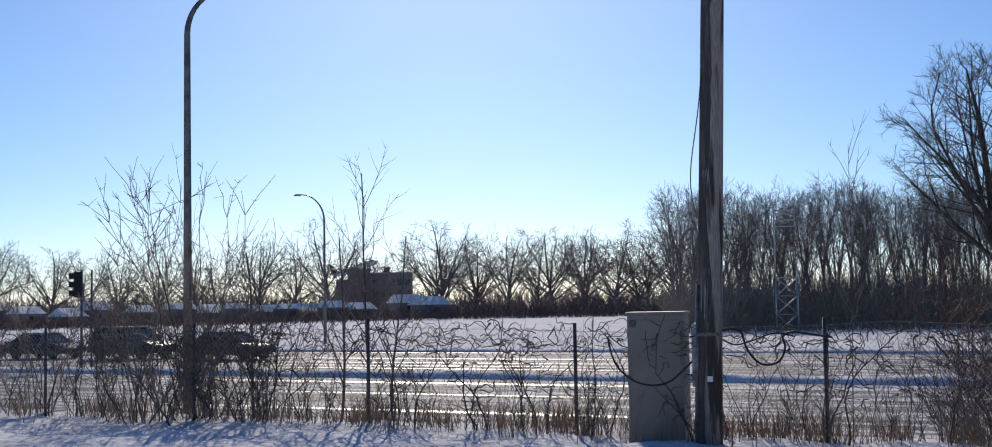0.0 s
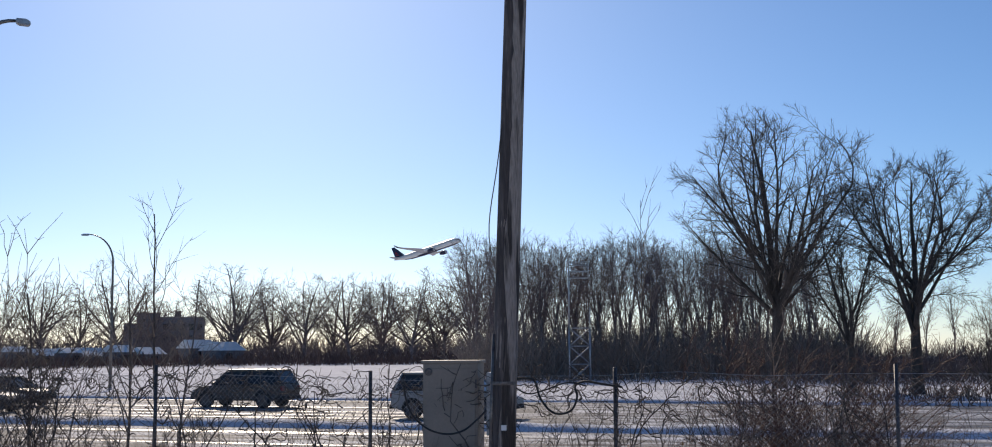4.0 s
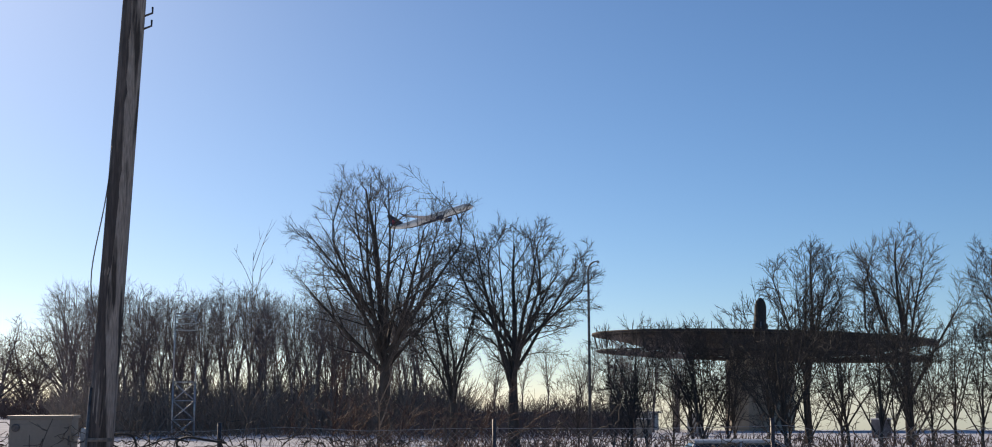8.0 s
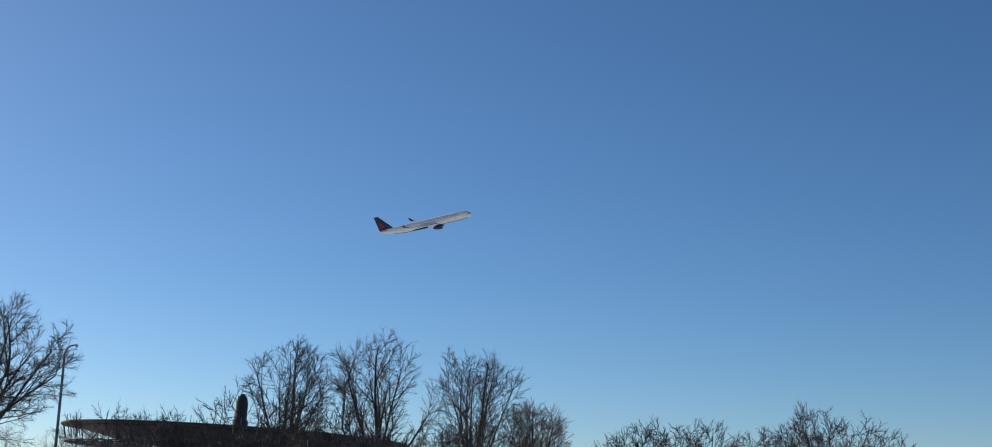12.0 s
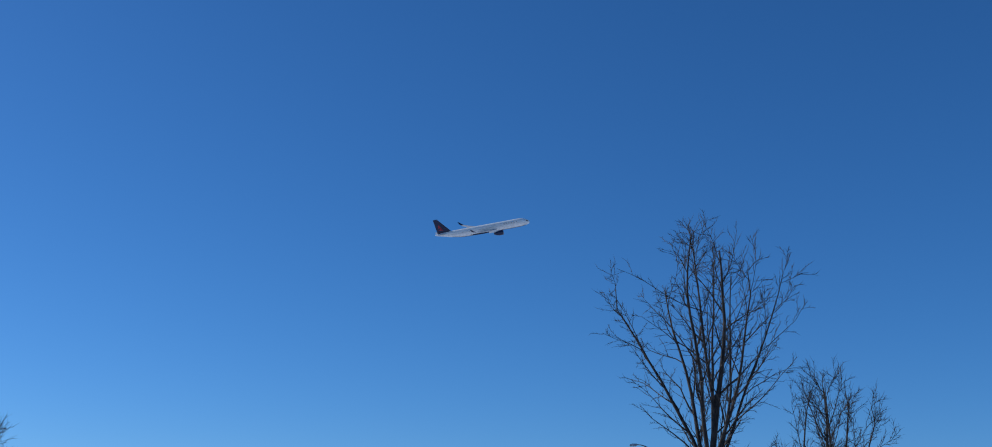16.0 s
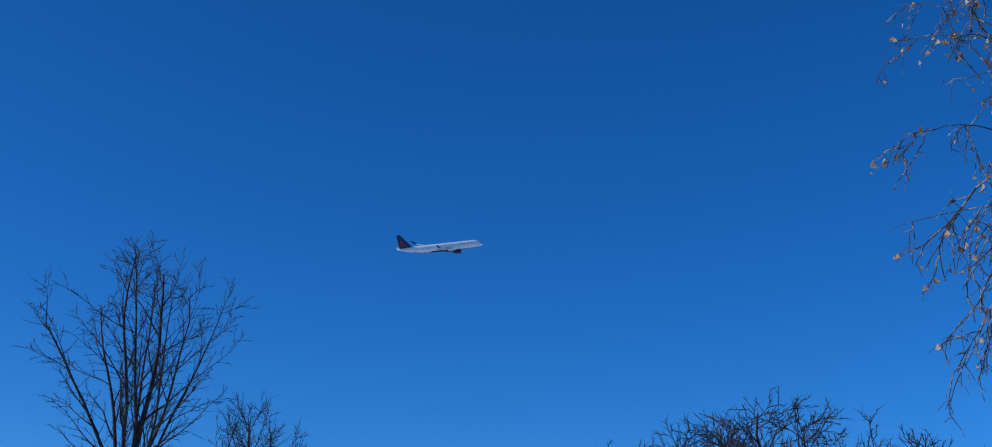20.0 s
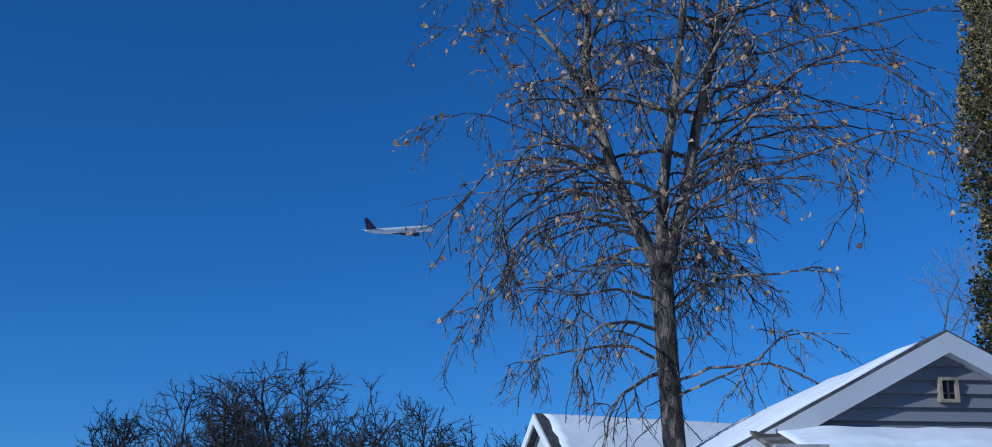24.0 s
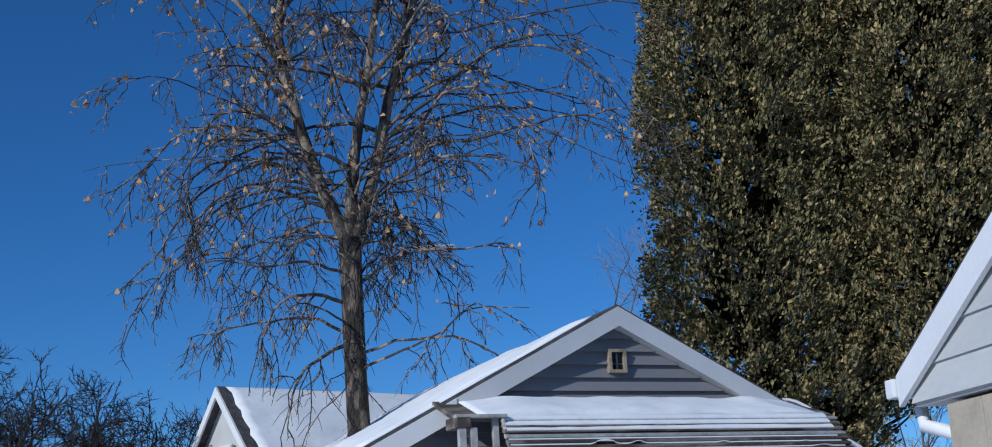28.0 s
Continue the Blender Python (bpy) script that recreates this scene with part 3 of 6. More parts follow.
def cabinet():
    p = on_ground(0.83, 15.15)
    t = thing("equipment_cabinet", "beige metal roadside equipment cabinet with a round lock", "cabinet", pose(p.x, p.y, p.z, 0, 0, -12))
    h = 1.49
    part("body", boxes((-0.33, -0.22, -0.1, 0.33, 0.22, h), bevel=0.012), M["cabinet"], t)
    part("lid", boxes((-0.35, -0.24, h, 0.35, 0.24, h + 0.035), bevel=0.01), M["cabinet"], t, "lighter beige lid")
    part("door", boxes((-0.30, -0.232, 0.1, 0.30, -0.222, h - 0.06), bevel=0.004), M["cabinet"], t)
    bm = bmesh.new()
    lathe(bm, [(0.045, 0), (0.045, 0.012), (0.03, 0.016)], 14)
    bmesh.ops.rotate(bm, verts=bm.verts, matrix=Matrix.Rotation(radians(90), 3, "X"))
    bmesh.ops.translate(bm, verts=bm.verts, vec=(-0.26, -0.232, h - 0.1))
    part("lock", bm, M["dark_steel"], t, "round dark lock")
    for z in (0.3, 1.2):
        part("hinge", boxes((0.30, -0.238, z, 0.318, -0.222, z + 0.1)), M["dark_steel"], t)
    p2 = on_ground(2.75, 15.0)
    m = thing("meter_box", "pale grey metal meter box beside the cabinet", "meter box", pose(p2.x, p2.y, p2.z, 0, 0, -12))
    part("case", boxes((-0.11, -0.07, 0.6, 0.11, 0.07, 1.34), bevel=0.01), M["galv"], m)
    part("conduit", boxes((-0.03, -0.03, -0.2, 0.03, 0.03, 0.6)), M["galv"], m)
    part("cover", boxes((-0.08, -0.08, 0.95, 0.08, -0.07, 1.25), bevel=0.006), M["galv"], m)


cabinet()


def fence():
    u0, u1, v, h = -24.81, 12.0, 14.0, 1.3
    t = thing("chain_link_fence", "sagging galvanised chain-link fence overgrown with bare vines", "fence", kind="")
    k = u0
    while k <= u1:
        p = road(k, v)
        z = ground_z(p.x, p.y)
        tubes("post", [line((p.x, p.y, z - 0.2), (p.x, p.y, z + h + 0.08), r=0.023, sides=8)], M["dark_steel"], t)
        k += 3.05
    pts = [road(u0 + (u1 - u0) * i / 40, v, h - 0.02 + ground_z(*road(u0 + (u1 - u0) * i / 40, v).xy)) for i in range(41)]
    tubes("tension_wire", [(pts, [0.004] * 41, 4)], M["galv"], t)
    wires = []
    step = 0.075
    for i in range(int((u1 - u0) / step)):
        u = u0 + i * step
        for s in (1, -1):
            a, b = road(u, v - 0.02, 0.02), road(u + s * h, v - 0.02, h)
            if u0 <= u + s * h <= u1:
                za = ground_z(a.x, a.y)
                a.z, b.z = za + 0.02, za + h - 0.03
                wires.append(line(a, b, r=0.0016, sides=3))
    tubes("chain_link", wires, M["galv"], t, kind="stuff", smooth_faces=False)
    # barbed and woven vines along the top
    rng = random.Random(5)
    vines = []
    for i in range(1250):
        u, z = rng.uniform(u0 + 4, u1) if i < 800 else rng.uniform(-15, -3), rng.uniform(0.5, 1.0) if i % 4 == 0 else rng.gauss(1.15, 0.1)
        p = road(u, v + rng.uniform(-0.08, 0.08))
        p.z = ground_z(p.x, p.y) + z
        d = RU * rng.choice((-1, 1)) + Vector((0, 0, rng.gauss(0, 0.6)))
        pts = [p]
        for _ in range(rng.randint(4, 11)):
            d = (d + RU * rng.gauss(0, 0.45) + RV * rng.gauss(0, 0.2) + Vector((0, 0, rng.gauss(0, 0.6) - 2.2 * (pts[-1].z - p.z)))).normalized()
            pts.append(pts[-1] + d * 0.055)
        r = rng.uniform(0.003, 0.0105)
        vines.append((pts, [r * (1 - 0.6 * j / len(pts)) for j in range(len(pts))], 4))
    # woody climbers that stand in the mesh, with short crooked spurs
    for i in range(150):
        u = rng.uniform(u0 + 2, -1.0) if i % 5 else rng.uniform(-1.0, u1)
        p = road(u, v + rng.gauss(0.05, 0.1))
        p.z = ground_z(p.x, p.y) - 0.05
        d, pts, hh = Vector((0, 0, 1)), [p], rng.uniform(0.7, 1.7)
        for _ in range(12):
            d = (d + RU * rng.gauss(0, 0.28) + RV * rng.gauss(0, 0.15) + Vector((0, 0, 0.12))).normalized()
            pts.append(pts[-1] + d * hh / 12)
        r = rng.uniform(0.005, 0.014)
        vines.append((pts, [r * (1 - 0.6 * j / 12) for j in range(13)], 5))
        for _ in range(9):
            j = rng.randint(3, 11)
            e = (RU * rng.gauss(0, 1) + RV * rng.gauss(0, 0.3) + Vector((0, 0, rng.gauss(0.2, 0.6)))).normalized()
            q = [pts[j], pts[j] + e * 0.06]
            e = (e + RU * rng.gauss(0, 0.8) + Vector((0, 0, rng.gauss(0, 0.8)))).normalized()
            q += [q[-1] + e * rng.uniform(0.04, 0.1), q[-1] + e * rng.uniform(0.1, 0.22)]
            vines.append((q, [r * 0.55, r * 0.5, r * 0.45, r * 0.3], 4))
    tubes("vine_mass", vines, M["bark"], t, "tangled dark bare vines", kind="stuff")


fence()


# ---- shrubs, grass and saplings along the fence ----
def shrub(seed, m, n, height, spread, label, twig="bark", r=0.010, forks=3, name="shrub", group="shrubs along the fence", leaf=0, arch=0.0, wig=0.13):
    rng = random.Random(seed)
    stems, tips = [], []
    for k in range(n):
        lines_ = []
        stems.append(lines_)
        w, q = rng.random() * 6.28, spread * 0.35 * rng.random()
        p = Vector((math.cos(w) * q, math.sin(w) * q, -0.1))
        d = Vector((math.cos(w) * rng.random() * 0.5 * spread / height * 2, math.sin(w) * rng.random() * 0.5 * spread / height * 2, 1)).normalized()
        hh = height * rng.uniform(0.45, 1.0)
        pts = [p]
        for i in range(10):
            d = (d + Vector((rng.gauss(0, wig), rng.gauss(0, wig), 0.05 - arch * i / 10))).normalized()
            pts.append(pts[-1] + d * hh / 10)
        rr = r * rng.uniform(0.6, 1.3)
        lines_.append((pts, [rr * (1 - 0.75 * i / 10) for i in range(11)], 4))
        for f in range(forks):
            i = rng.randint(2, 9)
            d2 = ((pts[i + 1] - pts[i]).normalized() + Vector((rng.gauss(0, 0.6), rng.gauss(0, 0.6), rng.gauss(0.15, 0.3) - arch))).normalized()
            q2 = [pts[i]]
            for _ in range(4):
                d2 = (d2 + Vector((rng.gauss(0, wig * 1.4), rng.gauss(0, wig * 1.4), 0.06 - arch * 0.5))).normalized()
                q2.append(q2[-1] + d2 * hh * rng.uniform(0.03, 0.075))
            lines_.append((q2, [rr * 0.5 * (1 - 0.6 * j / 4) for j in range(5)], 3))
            tips += q2[2:]
            for _ in range(3):
                j = rng.randint(1, 3)
                d3 = ((q2[j + 1] - q2[j]).normalized() + Vector((rng.gauss(0, 0.8), rng.gauss(0, 0.8), rng.gauss(0, 0.4)))).normalized()
                q3 = [q2[j], q2[j] + d3 * rng.uniform(0.05, 0.2)]
                lines_.append((q3, [rr * 0.34, rr * 0.2], 3))
                tips.append(q3[-1])
    t = thing(name, label, name, m, group)
    for lines_ in stems:
        tubes("stem", lines_, M[twig], t)
    if leaf and tips:
        bm = bmesh.new()
        for _ in range(leaf):
            p = rng.choice(tips)
            s = rng.uniform(0.02, 0.045)
            a = Matrix.Rotation(rng.random() * 6.28, 3, (0, 0, 1)) @ Matrix.Rotation(rng.uniform(0.3, 2.6), 3, "X")
            bm.faces.new([bm.verts.new(p + a @ Vector(q) * s) for q in ((0, 0, 0), (0.5, 0.6, 0.1), (0, 1.4, 0), (-0.5, 0.6, 0.1))])
        part("foliage", bm, M["dry_leaf"], t, "a few curled brown leaves", kind="stuff")
    return t


def along_fence(az, off):
    """A ground point at that bearing, off metres beyond the fence line."""
    return stand(az, (14.0 + off) / math.cos(radians(az - ROAD)))


SAP_THIN = [(10, 15, 0.4, 30, 0.26, 0.02, 0.03), (5, 2, 0.3, 30, 0.4, 0.03, 0.05), (3, 0, 0, 0, 0, 0.03, 0.06)]
for sd, az, off, n, h, sp in ((51, 15.2, 1.6, 40, 2.6, 1.8), (52, 17.0, 1.8, 52, 2.5, 2.1), (53, 18.8, 2.0, 40, 2.1, 2.0)):
    shrub(sd, along_fence(az, off), n, h, sp, "dense reddish-brown shrub behind the fence", "twig_red", 0.008, 13, arch=0.1, wig=0.2)
for sd, az, off, n, h, sp in ((1, -24.0, 0.5, 12, 3.6, 2.2), (2, -21.2, 0.4, 21, 4.3, 2.8), (3, -19.4, 0.6, 18, 4.0, 2.6), (4, -26.6, 0.3, 14, 3.0, 2.0),
                              (5, -16.9, 0.4, 12, 3.3, 1.6), (6, -29.5, 0.4, 14, 3.0, 2.2), (7, -22.6, -0.3, 14, 2.6, 2.0), (8, -20.4, 0.1, 12, 2.2, 2.2), (9, -18.2, 0.1, 7, 2.0, 1.6)):
    shrub(sd, along_fence(az, off), n, h, sp, "tall bare multi-stemmed shrub growing through the fence", "twig_tan" if sd in (1, 2, 4, 8) else "bark", 0.011, 11, wig=0.17)
for sd, az, off, n, h in ((11, -14.6, 0.2, 7, 1.5), (12, -10.5, 0.3, 8, 1.3), (13, -7.6, 0.2, 9, 1.1), (14, -5.0, 0.3, 8, 1.4), (15, -2.0, 0.1, 10, 1.2), (16, 6.2, 0.2, 8, 1.3),
                          (17, 8.2, 0.3, 5, 1.6), (18, 11.0, 0.4, 6, 1.5), (19, 13.4, 0.6, 8, 1.8)):
    shrub(sd, along_fence(az, off), n, h, 0.9, "small bare shrub tangled in the fence", "bark_dark", 0.008, 7, wig=0.2)
for sd, az, d, n, h, sp in ((31, 15.2, 23, 18, 2.6, 3.0), (32, 18.0, 25, 24, 2.5, 3.4), (33, 12.2, 22, 9, 1.9, 2.6), (34, 21.2, 26, 12, 2.0, 3.4), (35, 24.5, 27, 12, 1.8, 3.4),
                            (36, 28.0, 28, 18, 1.8, 3.4), (37, 31.5, 30, 18, 1.7, 3.4), (38, 35.5, 31, 18, 1.7, 3.6), (39, 9.6, 20, 10, 1.4, 2.2)):
    shrub(sd, stand(az, d), n, h, sp, "reddish-brown bramble thicket with arching stems", "twig_red", 0.010, 6, name="bramble", group="brambles by the road", leaf=110, arch=0.16)

SAP = [(10, 14, 0.25, 34, 0.34, 0.02, 0.04), (6, 6, 0.3, 35, 0.42, 0.04, 0.07), (4, 0, 0, 0, 0, 0.04, 0.08)]
for sd, az, off, h, r in ((41, -12.4, 0.9, 3.9, 0.022), (42, 9.2, 1.2, 3.9, 0.007), (43, -13.6, 0.7, 3.0, 0.025), (44, -17.4, 0.7, 2.8, 0.03), (45, -11.3, 0.9, 2.9, 0.02), (46, 15.3, 3.0, 2.6, 0.03)):
    tree("sapling", sd, h, SAP_THIN if sd == 42 else SAP, r, along_fence(az, off), "thin bare sapling standing beside the fence", "saplings by the fence", bark="bark", twig="twig_tan", category="sapling")


def dry_grass():
    rng = random.Random(9)
    V, Fc = [], []
    for _ in range(7000):
        az = rng.uniform(-31, 24)
        dens = 0.5 + 0.5 * noise.noise((az * 0.45, 2, 1))
        if rng.random() > (dens - 0.28) * 2.2:
            continue
        v = 14.0 + rng.gauss(0.55, 0.5)
        p = ray(az, 0, v / math.cos(radians(az - ROAD)))
        z = ground_z(p.x, p.y)
        h = rng.uniform(0.08, 0.4) * (0.5 + dens)
        w = rng.random() * 6.28
        dx, dy = math.cos(w) * 0.006, math.sin(w) * 0.006
        bx, by = rng.gauss(0, 0.25) * h, rng.gauss(0, 0.25) * h
        i = len(V)
        V += [(p.x - dx, p.y - dy, z - 0.02), (p.x + dx, p.y + dy, z - 0.02), (p.x + bx * 0.5 + dx * .8, p.y + by * 0.5 + dy * .8, z + h * 0.6),
              (p.x + bx * 0.5 - dx * .8, p.y + by * 0.5 - dy * .8, z + h * 0.6), (p.x + bx * 1.4, p.y + by * 1.4, z + h)]
        Fc += [(i, i + 1, i + 2, i + 3), (i + 3, i + 2, i + 4)]
    me = bpy.data.meshes.new("dry_grass")
    me.from_pydata(V, [], Fc)
    me.materials.append(M["dry_grass"])
    tagged(new("dry_grass", me), "brown dead grass sticking out of the snow along the fence", "grass", kind="stuff")


def weeds():
    """Dry weed stalks with side sprigs, all along the fence."""
    r = random.Random(19)
    ls = []
    for _ in range(850):
        az = r.uniform(-31, 24)
        if noise.noise((az * 0.7, 1, 7)) < r.uniform(-0.35, 0.3):
            continue
        p = ray(az, 0, (14.0 + r.gauss(0.25, 0.35)) / math.cos(radians(az - ROAD)))
        p.z = ground_z(p.x, p.y) - 0.03
        h = r.uniform(0.3, 1.6) * (0.75 + 0.5 * noise.noise((az * 0.5, 6, 2)))
        d = Vector((r.gauss(0, 0.12), r.gauss(0, 0.12), 1)).normalized()
        pts = [p]
        for i in range(5):
            d = (d + Vector((r.gauss(0, 0.1), r.gauss(0, 0.1), 0))).normalized()
            pts.append(pts[-1] + d * h / 5)
        q = r.uniform(0.002, 0.005)
        ls.append((pts, [q * (1 - 0.12 * i) for i in range(6)], 3))
        for _ in range(r.randint(2, 6)):
            i = r.randint(1, 4)
            e = Vector((r.gauss(0, 0.7), r.gauss(0, 0.7), r.uniform(0.1, 0.9))).normalized()
            s = r.uniform(0.06, 0.22)
            ls.append(([pts[i], pts[i] + e * s * 0.6, pts[i] + e * s + Vector((0, 0, 0.03))], [q * 0.6, q * 0.5, q * 0.4], 3))
    tubes("weeds", ls, M["twig_tan"], None, "dry brown weed stalks along the fence", "stuff", "weeds", smooth_faces=False)


dry_grass()
weeds()


# ---- street lamps, signal, lattice mast ----
def street_lamp(az, d, el_top, reach, label, r=0.1, toward=1, az_arm=None):
    """A pole that bends over into an arm; reach is the arm's length, toward its side (+1: clockwise)."""
    p = on_ground(az, d)
    t = thing("street_lamp", label, "street lamp", Matrix.Translation(p), "street lamps")
    top = EYE[2] + d * math.tan(radians(el_top)) - p.z
    side = Vector((math.cos(radians(az)), -math.sin(radians(az)), 0)) * toward
    hb = top - reach * 0.95
    pts = [Vector((0, 0, -0.3)), Vector((0, 0, hb * 0.5)), Vector((0, 0, hb))]
    rad = [r * 1.15, r * 0.9, r * 0.72]
    for k in range(1, 11):
        w = math.pi / 2 * k / 10
        pts.append(Vector((0, 0, hb)) + side * reach * 0.8 * (1 - math.cos(w)) + Vector((0, 0, reach * 0.95 * math.sin(w))))
        rad.append(r * (0.72 - 0.035 * k))
    tubes("pole", [(pts, rad, 10)], M["lamp_steel"], t)
    bm = bmesh.new()
    lathe(bm, [(r * 1.8, -0.3), (r * 1.8, 0.1), (r * 1.25, 0.16)], 12)
    part("base", bm, M["galv"], t)
    bm = bmesh.new()
    e = pts[-1]
    L = reach * 0.3
    prism(bm, [(0, -0.03), (L * 0.2, -0.09), (L * 0.9, -0.1), (L, -0.03), (L * 0.7, 0.05), (0, 0.05)], -0.13, 0.13)
    bmesh.ops.bevel(bm, geom=bm.edges[:], offset=0.02, segments=2, affect="EDGES")
    bmesh.ops.rotate(bm, verts=bm.verts, matrix=Matrix.Rotation(math.atan2(side.y, side.x), 3, "Z"))
    bmesh.ops.translate(bm, verts=bm.verts, vec=e)
    part("lamp_head", bm, M["galv"], t, "flat grey lamp head")


street_lamp(-20.28, 32.0, 14.1, 1.2, "tall steel street lamp with a curved arm", 0.11)
street_lamp(-14.25, 92.0, 5.12, 2.0, "tall steel street lamp with a curved arm across the road", 0.1, -1)
street_lamp(24.65, 72.0, 6.4, 0.6, "slender steel street lamp behind the trees", 0.09)
street_lamp(73.45, 75.0, 5.95, 1.6, "slim steel street lamp with a short arm", 0.07, -1)


def traffic_signal():
    p = on_ground(-24.75, 62)
    t = thing("traffic_signal", "dark traffic signal on a post", "traffic signal", pose(p.x, p.y, p.z, 0, 0, 24))
    tubes("post", [line((0, 0, -0.2), (0, 0, 4.6), r=0.06, sides=8), line((0.45, 0, -0.2), (0.45, 0, 4.6), r=0.05, sides=8)], M["dark_steel"], t)
    part("signal_head", boxes((-0.35, -0.2, 3.3, 0.0, 0.05, 4.5), bevel=0.03), M["rubber"], t)
    for z in (3.5, 3.9, 4.3):
        bm = bmesh.new()
        lathe(bm, [(0.13, 0), (0.14, 0.22)], 12, cap=False)
        bmesh.ops.rotate(bm, verts=bm.verts, matrix=Matrix.Rotation(radians(90), 3, "Y"))
        bmesh.ops.translate(bm, verts=bm.verts, vec=(-0.57, -0.08, z))
        part("visor", bm, M["rubber"], t)


traffic_signal()


def lattice_mast():
    p = on_ground(6.55, 98)
    t = thing("lattice_mast", "grey steel lattice mast with a framed panel on top", "mast", pose(p.x, p.y, p.z, 0, 0, -6))
    h = EYE[2] + 98 * math.tan(radians(3.95)) - p.z
    ls = []
    w = 0.8
    for x in (-w, w):
        for y in (-w, w):
            ls.append(line((x, y, -0.2), (x, y, h * 0.45), r=0.07, sides=5))
    n = 3
    for k in range(n):
        z0, z1 = h * 0.45 * k / n, h * 0.45 * (k + 1) / n
        for y in (-w, w):
            ls += [line((-w, y, z0), (w, y, z1), r=0.05, sides=4), line((w, y, z0), (-w, y, z1), r=0.05, sides=4), line((-w, y, z1), (w, y, z1), r=0.05, sides=4)]
        for x in (-w, w):
            ls += [line((x, -w, z0), (x, w, z1), r=0.05, sides=4), line((x, -w, z1), (x, w, z1), r=0.05, sides=4)]
    tubes("frame", ls, M["galv"], t)
    tubes("mast", [line((-w, -w, h * 0.4), (-w, -w, h), r=0.06, sides=6), line((w, -w, h * 0.4), (w, -w, h * 0.62), r=0.05, sides=6)], M["galv"], t)
    fr = []
    x0, x1, z0, z1 = -0.8, 0.7, h - 1.25, h
    for a, b in (((x0, z0), (x1, z0)), ((x0, z1), (x1, z1)), ((x0, z0), (x0, z1)), ((x1, z0), (x1, z1)), ((x0, z0 + .5), (x1, z0 + .5)), ((x0, z0 + 1), (x1, z0 + 1))):
        fr.append(line((a[0], -w, a[1]), (b[0], -w, b[1]), r=0.06, sides=4))
    tubes("panel_frame", fr, M["galv"], t)


lattice_mast()


# ---- the round antenna building ----
def vor():
    D, R = 153.0, 20.0
    c = on_ground(32.14, D)
    t = thing("antenna_building", "round navigation antenna building with a wide dark disc roof", "building", pose(c.x, c.y, c.z, 0, 0, -32) @ pose(0, 0, 0, 0, 2, 0))
    z = 9.05 - c.z
    bm = bmesh.new()
    lathe(bm, [(R, z - 0.12), (R + 0.05, z), (R, z + 0.12), (0.5, z + 0.3)], 72)
    part("disc", bm, M["vor_dark"], t, "thin dark mesh disc")
    for k in range(36):
        w = 2 * math.pi * k / 36
        cx, sy_ = math.cos(w), math.sin(w)
        ls = [line((cx * 4.5, sy_ * 4.5, z - 2.5), (cx * R * 0.72, sy_ * R * 0.72, z - 2.1), (cx * R * 0.97, sy_ * R * 0.97, z - 1.9), r=0.09, sides=4),
              line((cx * R * 0.97, sy_ * R * 0.97, z - 1.6), (cx * R * 0.99, sy_ * R * 0.99, z), r=0.06, sides=4)]
        for f in (0.35, 0.5, 0.65, 0.8):
            ls.append(line((cx * R * f, sy_ * R * f, z - 2.1 + 0.5 * f), (cx * R * (f + 0.12), sy_ * R * (f + 0.12), z - 0.1), r=0.05, sides=4))
        tubes("truss", ls, M["vor_dark"], t, smooth_faces=False)
    rings = []
    for rr, zz in ((R * 0.97, z - 1.95), (R * 0.86, z - 2.0), (R * 0.72, z - 2.1), (R * 0.45, z - 2.3)):
        rings.append(([Vector((rr * math.cos(2 * math.pi * k / 48), rr * math.sin(2 * math.pi * k / 48), zz)) for k in range(49)], [0.09] * 49, 4))
    tubes("ring_beam", rings, M["vor_dark"], t)
    bm = bmesh.new()
    lathe(bm, [(R * 0.92, z - 0.25), (R * 0.7, z - 1.2), (4.7, z - 2.05), (4.7, z - 1.95), (R * 0.7, z - 1.1), (R * 0.92, z - 0.15)], 48, cap=False)
    part("underside", bm, M["vor_dark"], t, "dark mesh underside")
    bm = bmesh.new()
    lathe(bm, [(4.0, -0.5), (4.0, z - 2.2), (4.6, z - 2.1), (4.6, z - 0.1)], 10)
    part("drum", bm, M["concrete"], t, "pale tan concrete drum")
    bm = bmesh.new()
    h0 = z + 0.2
    lathe(bm, [(0.95, h0), (0.9, h0 + 1.6), (0.72, h0 + 1.75), (0.7, h0 + 3.7), (0.55, h0 + 4.3), (0.25, h0 + 4.7), (0.05, h0 + 4.8)], 16)
    part("antenna_dome", bm, M["vor_dark"], t, "domed antenna cover", smooth_faces=True)
    for k in range(24):
        w = 2 * math.pi * k / 24
        tubes("antenna_post", [line((R * 0.98 * math.cos(w), R * 0.98 * math.sin(w), z), (R * 0.98 * math.cos(w), R * 0.98 * math.sin(w), z + 0.9), r=0.05, sides=4)], M["galv"], t)
    for az, d, w, h, mt in ((27.05, 95, 1.15, 1.35, "concrete"), (29.3, 97, 1.1, 1.3, "house_wall"), (37.28, 95, 1.35, 1.3, "brick_far")):
        q = on_ground(az, d)
        b = thing("utility_hut", "small plain block hut beyond the trees", "hut", pose(q.x, q.y, q.z, 0, 0, -az), "huts by the antenna")
        part("wall", boxes((-w / 2, -0.8, -0.5, w / 2, 0.8, h)), M[mt], b)
        part("roof", boxes((-w / 2 - 0.06, -0.86, h, w / 2 + 0.06, 0.86, h + 0.08)), M["snow_roof"], b)
        part("turret", boxes((-w / 4, -0.4, h + 0.08, w / 4, 0.4, h + 0.5)), M[mt], b)


vor()


